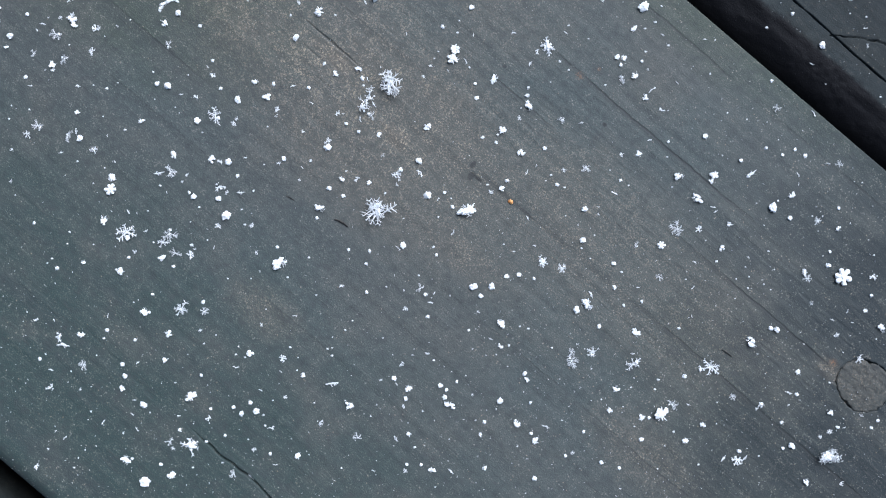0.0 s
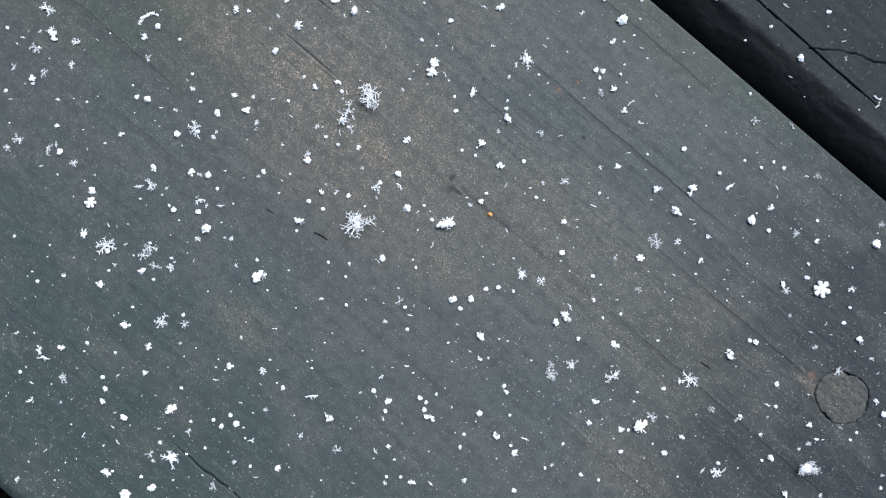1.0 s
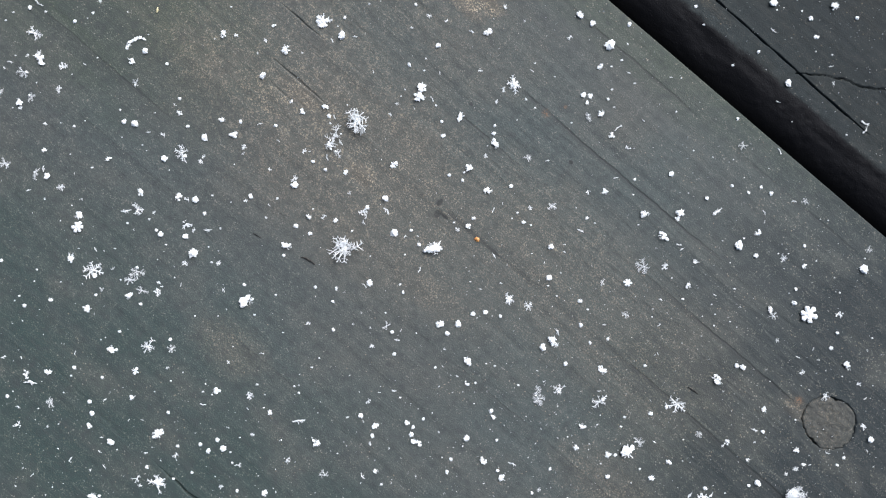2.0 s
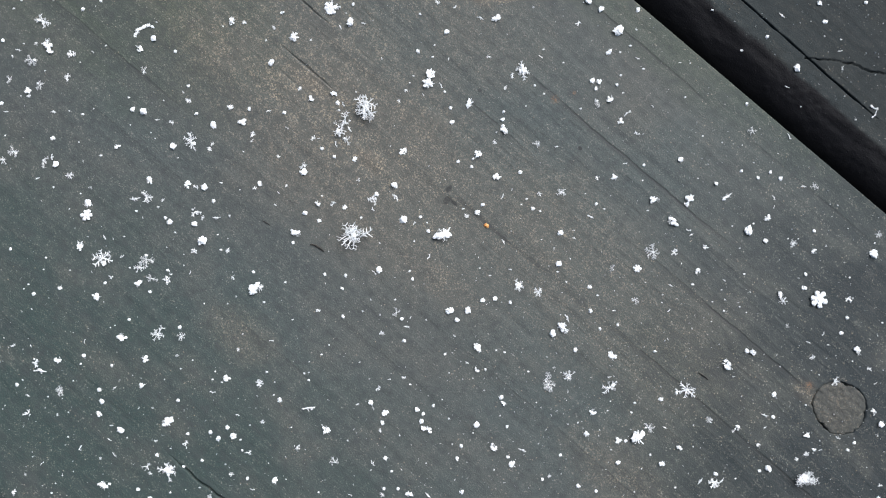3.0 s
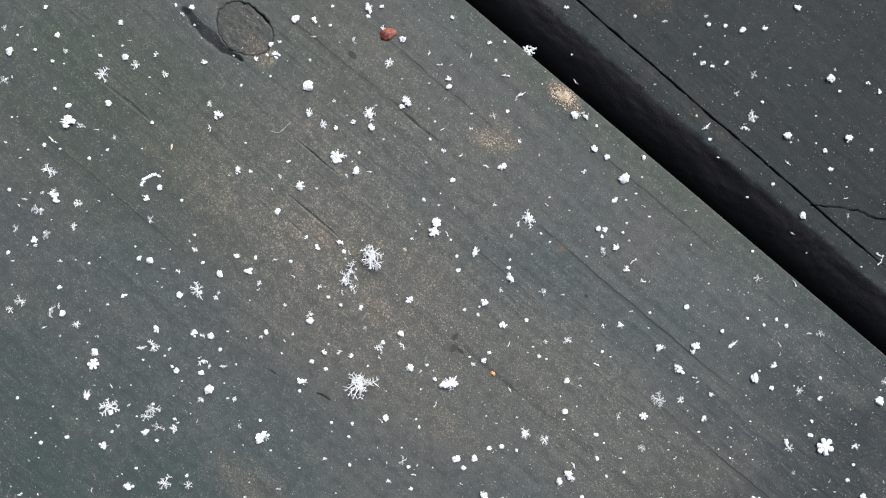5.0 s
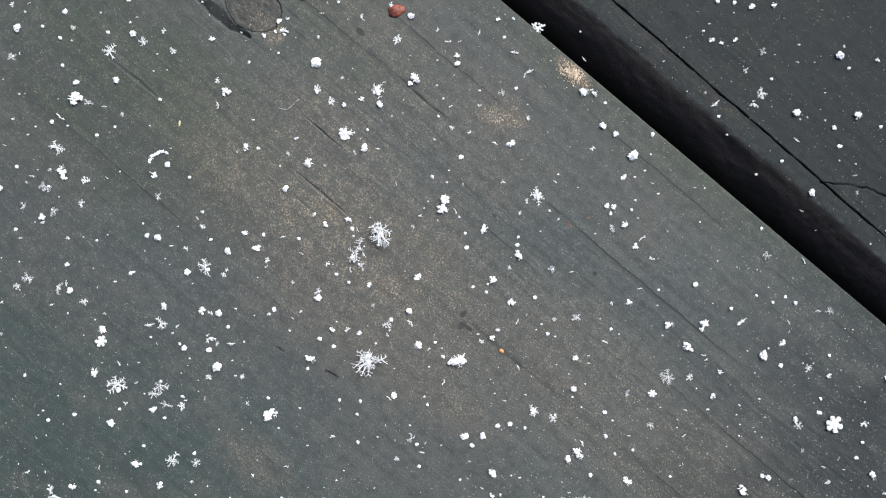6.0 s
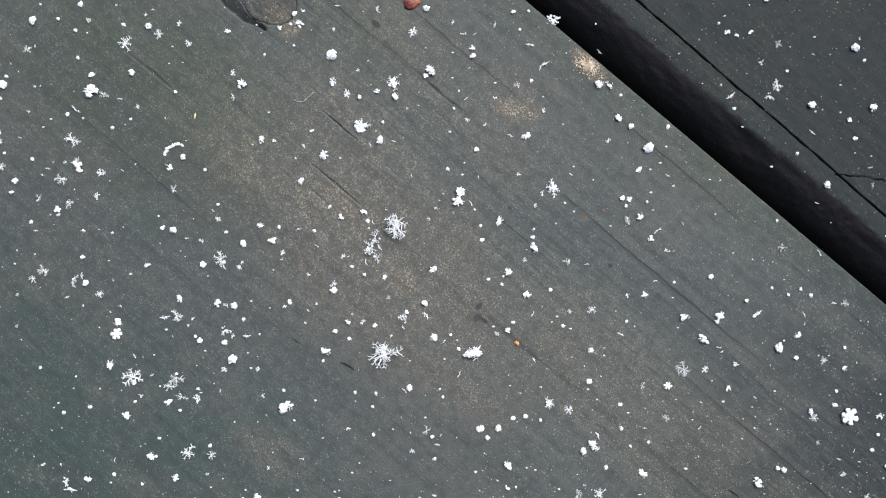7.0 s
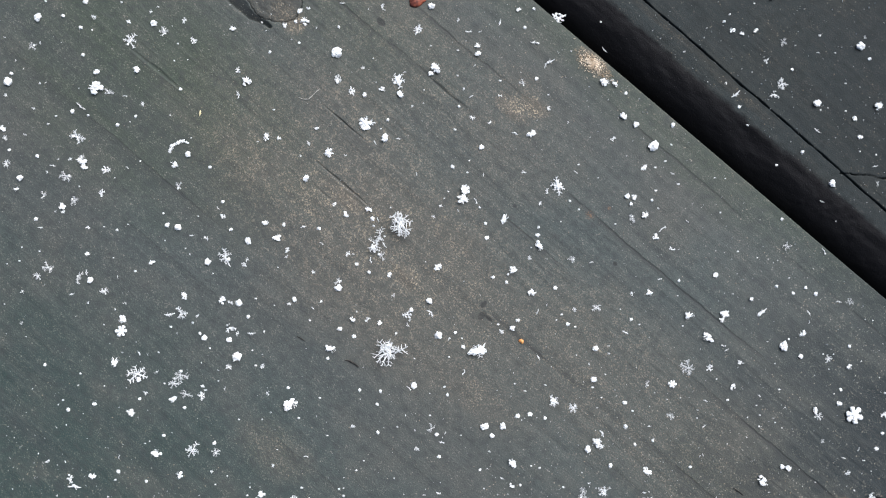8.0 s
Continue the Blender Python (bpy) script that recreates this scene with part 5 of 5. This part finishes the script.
fragment(1.5, -28.0, 0.4)
fragment(51.8, -30.3, 0.6)
fragment(57.4, -29.7, 0.5)
fragment(77.4, -31.1, 0.5)
fragment(67.2, -32.1, 0.4)
fragment(67.1, -39.7, 0.4)
fragment(77.8, -40.0, 0.7)
fragment(-56.2, 0.7, 0.7)
fragment(-47.3, -2.4, 0.6)
fragment(-2.2, 6.7, 0.4)
fragment(12.4, -1.5, 0.6)
fragment(-10.5, -9.6, 0.4)
fragment(20.2, 1.9, 0.4)
fragment(23.8, 3.8, 0.6)
fragment(68.4, 2.3, 0.4)
fragment(39.4, -6.3, 0.4)
needle(-82.7, 60.1, 0.3, -19)
needle(-79.1, 42.9, 0.6, -18)
needle(-75.5, 52.0, 0.4, 48)
needle(0.2, 54.8, 0.5, 40)
needle(-13.3, 41.9, 0.9, -8)
needle(-12.1, 53.6, 0.7, 14)
needle(-62.9, 17.7, 0.4, -86)
needle(-26.9, 23.5, 0.7, -29)
needle(-2.8, 29.2, 0.5, -58)
needle(-21.3, 21.6, 0.5, 4)
needle(-28.5, 12.1, 0.6, -42)
needle(36.1, 22.2, 0.4, 31)
needle(59.2, 9.3, 0.6, 68)
needle(-62.8, -14.1, 0.7, 81)
needle(-50.9, -25.9, 0.5, -8)
needle(-32.3, -23.9, 0.5, -38)
needle(-72.0, -34.5, 0.5, 46)
needle(-44.9, -33.0, 0.5, -75)
needle(-9.0, -21.0, 0.5, 7)
needle(-15.3, -29.8, 0.4, 53)
needle(2.5, -38.9, 0.4, 61)
needle(11.3, -39.3, 0.4, -8)
needle(20.6, -26.7, 0.4, 38)
needle(19.6, -27.4, 0.4, -62)
needle(22.6, -23.4, 0.4, 54)
needle(18.7, -30.0, 0.4, 31)
needle(40.3, -14.1, 0.5, -59)
needle(68.7, -15.2, 0.6, -5)
needle(77.4, -13.5, 0.5, -74)
needle(77.0, -22.0, 0.6, 32)
needle(-62.2, 4.4, 0.4, -14)
needle(-57.7, 4.0, 0.4, -61)
needle(-45.2, 1.2, 0.4, -27)
needle(-44.1, -2.0, 0.7, 79)
needle(-52.4, 7.7, 0.4, -69)
needle(-1.9, 0.7, 1.0, 60)
needle(8.9, -2.7, 0.6, -9)
needle(8.3, -7.8, 0.4, 51)
needle(-5.2, -10.1, 0.5, 59)
needle(-12.2, -6.9, 0.4, -85)
needle(23.7, 5.2, 0.5, -1)
needle(12.8, 12.5, 0.5, 78)
clump(45.6, -2.1, 1.1, 70)

# the smallest grains lie too thick to count
bm = bmesh.new()
for x, y, d in TINY:
    blob(bm, Vector((x, y, surface(x, y) + 0.15 * d)) * MM, [d * MM, d * pick.uniform(0.6, 0.9) * MM, d * 0.6 * MM], pick, 1, 0.4)
tagged(new("snow_grains", finish(bm, "snow_grains", ICE, smooth=False)), "tiny white grains of snow strewn over the boards", "snow grains", kind="stuff")

# ---- frost dust: countless specks of ice ----
rnd = random.Random(5)
bm = bmesh.new()
for i in range(8500):
    x, y = rnd.uniform(-88, 86), rnd.uniform(-52, 76)
    u, v, _ = DECK_INV @ Vector((x, y, 0))
    if v < EDGE_L + 2 or EDGE_R - 0.5 < v < 65.5:
        continue
    dense = noise.noise((x * 0.05, y * 0.05, 3.0))
    if rnd.random() > 0.62 + 0.5 * dense:
        continue
    s = 0.08 + 0.22 * rnd.random() ** 4
    z = (-0.1 if v < EDGE_R else round_drop(v, SIDE_L, 203.5, SIDE_ROUND, 3.0, SIDE_DEEP)) + 0.08
    a, ln = rnd.uniform(0, 6.28), rnd.uniform(0.5, 1.6)
    d, n = Vector((math.cos(a), math.sin(a), 0)) * s * ln, Vector((-math.sin(a), math.cos(a), 0)) * s * 0.5
    c = Vector((x, y, z))
    tip = Vector((rnd.uniform(-0.3, 0.3) * s, rnd.uniform(-0.3, 0.3) * s, s * 0.8))
    quad = [bm.verts.new((c + q) * MM) for q in (d * 0.5, n * 0.6, -d * 0.5, -n * 0.6)]
    top = bm.verts.new((c + tip) * MM)
    for k in range(4):
        bm.faces.new((quad[k], quad[(k + 1) % 4], top))
tagged(new("frost_specks", finish(bm, "frost_specks", ICE, smooth=False)), "fine scattered specks of frost on the boards", "frost", kind="stuff")


# ---- small litter ----
def tube(bm, pts, radii, seg=6):
    """A tube through points (mm) with those radii."""
    prev = None
    for i, (p, r) in enumerate(zip(pts, radii)):
        d = (Vector(pts[min(i + 1, len(pts) - 1)]) - Vector(pts[max(i - 1, 0)])).normalized()
        s = d.cross(Vector((0, 0, 1))).normalized()
        up = s.cross(d)
        ring = [bm.verts.new((Vector(p) + (s * math.cos(2 * math.pi * k / seg) + up * math.sin(2 * math.pi * k / seg)) * r) * MM) for k in range(seg)]
        if prev:
            for k in range(seg):
                bm.faces.new((prev[k], prev[(k + 1) % seg], ring[(k + 1) % seg], ring[k]))
        else:
            bm.faces.new(ring[::-1])
        prev = ring
    bm.faces.new(prev)


def strand(name, x, y, length, turn, radius, curl, mat, label, category, seed):
    r = random.Random(seed)
    bm = bmesh.new()
    pts, radii = [], []
    for i in range(9):
        f = i / 8 - 0.5
        bend = curl * (0.25 - f * f) * (1.6 - 2.2 * f) + r.uniform(-0.015, 0.015) * length
        a = radians(turn)
        px, py = x + f * length * math.cos(a) - bend * math.sin(a), y + f * length * math.sin(a) + bend * math.cos(a)
        pts.append((px, py, surface(px, py) + radius * 0.9))
        radii.append(radius * (1.15 - 1.2 * abs(f)) * r.uniform(0.75, 1.2))
    tube(bm, pts, radii)
    tagged(new(name, finish(bm, name, mat)), label, category)


strand("twig", -21.6, 2.3, 2.7, -27, 0.17, 0.5, TWIG, "short dark sliver of bark lying on the board", "bark sliver", 1)
strand("twig", -30.6, 6.7, 1.6, -30, 0.09, 0.1, TWIG, "hair-thin dark sliver lying on the board", "bark sliver", 2)
strand("twig", 46.5, -20.6, 2.2, -35, 0.12, 0.2, TWIG, "thin dark splinter lying in the grain", "bark sliver", 3)
strand("fibre", -29.0, 50.0, 3.9, 22, 0.07, -2.0, FIBRE, "pale curled plant fibre lying on the board", "fibre", 5)
strand("splinter", -48.2, 46.5, 1.0, 80, 0.17, 0.0, SPLINTER, "tiny cream-coloured wood splinter on the board", "splinter", 6)


def scrap(name, x, y, length, width, turn, mat, label, category, seed, thick=0.18, dome=0.45):
    """A small domed, curled scale with a ragged outline and thickness."""
    bm = bmesh.new()
    n, layers = 18, []
    for lift in (0.0, thick):
        rings = [[bm.verts.new((0, 0, dome + lift))]]
        for f in (0.4, 0.75, 1.0):
            ring = []
            for k in range(n):
                th = 2 * math.pi * k / n
                q = f * (1 + 0.42 * noise.noise((math.cos(th) * 2.6, math.sin(th) * 2.6, seed)))
                px, py = 0.5 * length * q * math.cos(th), 0.5 * width * q * math.sin(th)
                ring.append(bm.verts.new((px, py, dome * (1 - f * f) + lift + 0.12 * noise.noise((px, py, seed + 4)))))
            rings.append(ring)
        for k in range(n):
            t = (k + 1) % n
            f0 = (rings[0][0], rings[1][k], rings[1][t])
            bm.faces.new(f0 if lift else f0[::-1])
            for a, b in zip(rings[1:], rings[2:]):
                f1 = (a[k], b[k], b[t], a[t])
                bm.faces.new(f1 if lift else f1[::-1])
        layers.append(rings[-1])
    for k in range(n):
        t = (k + 1) % n
        bm.faces.new((layers[0][k], layers[0][t], layers[1][t], layers[1][k]))
    for p in bm.verts:
        p.co *= MM
    ob = new(name, finish(bm, name, mat))
    ob.location, ob.rotation_euler = (x * MM, y * MM, (surface(x, y) + 0.05) * MM), (0, 0, radians(turn))
    tagged(ob, label, category)


scrap("bud_scale", -9.9, 66.2, 3.1, 2.1, 15, BUD, "curled reddish-brown bud scale lying on the board", "bud scale", 3)
scrap("seed_husk", 8.3, 6.1, 1.0, 0.7, -30, ORANGE, "tiny orange seed husk lying in a groove", "seed husk", 9, 0.12, 0.25)

# a tuft of yellow lichen on the board's arris: many short crossing threads
rnd = random.Random(12)
bm = bmesh.new()
for i in range(620):
    a, r = rnd.uniform(0, 6.28), abs(rnd.gauss(0, 0.5))
    x, y = 21.2 + 3.6 * r * math.cos(a) * 0.76 + 1.3 * r * math.sin(a), 55.2 - 3.6 * r * math.cos(a) * 0.65 + 1.3 * r * math.sin(a)
    if (DECK_INV @ Vector((x, y, 0))).y > EDGE_R - 0.5:
        continue
    b, ln = radians(BOARD_TURN) + rnd.gauss(0, 0.9), rnd.uniform(0.10, 0.42)
    p = Vector((x, y, surface(x, y) + rnd.uniform(0.03, 0.16)))
    e1 = p + Vector((math.cos(b), math.sin(b), rnd.uniform(-0.1, 0.2))) * ln
    tube(bm, [p, p.lerp(e1, 0.5) + Vector((0, 0, 0.05)), e1], [0.05, 0.05, 0.03], 4)
tagged(new("lichen_tuft", finish(bm, "lichen_tuft", LICHEN)), "yellowish thready lichen tuft on the edge of the board", "lichen")
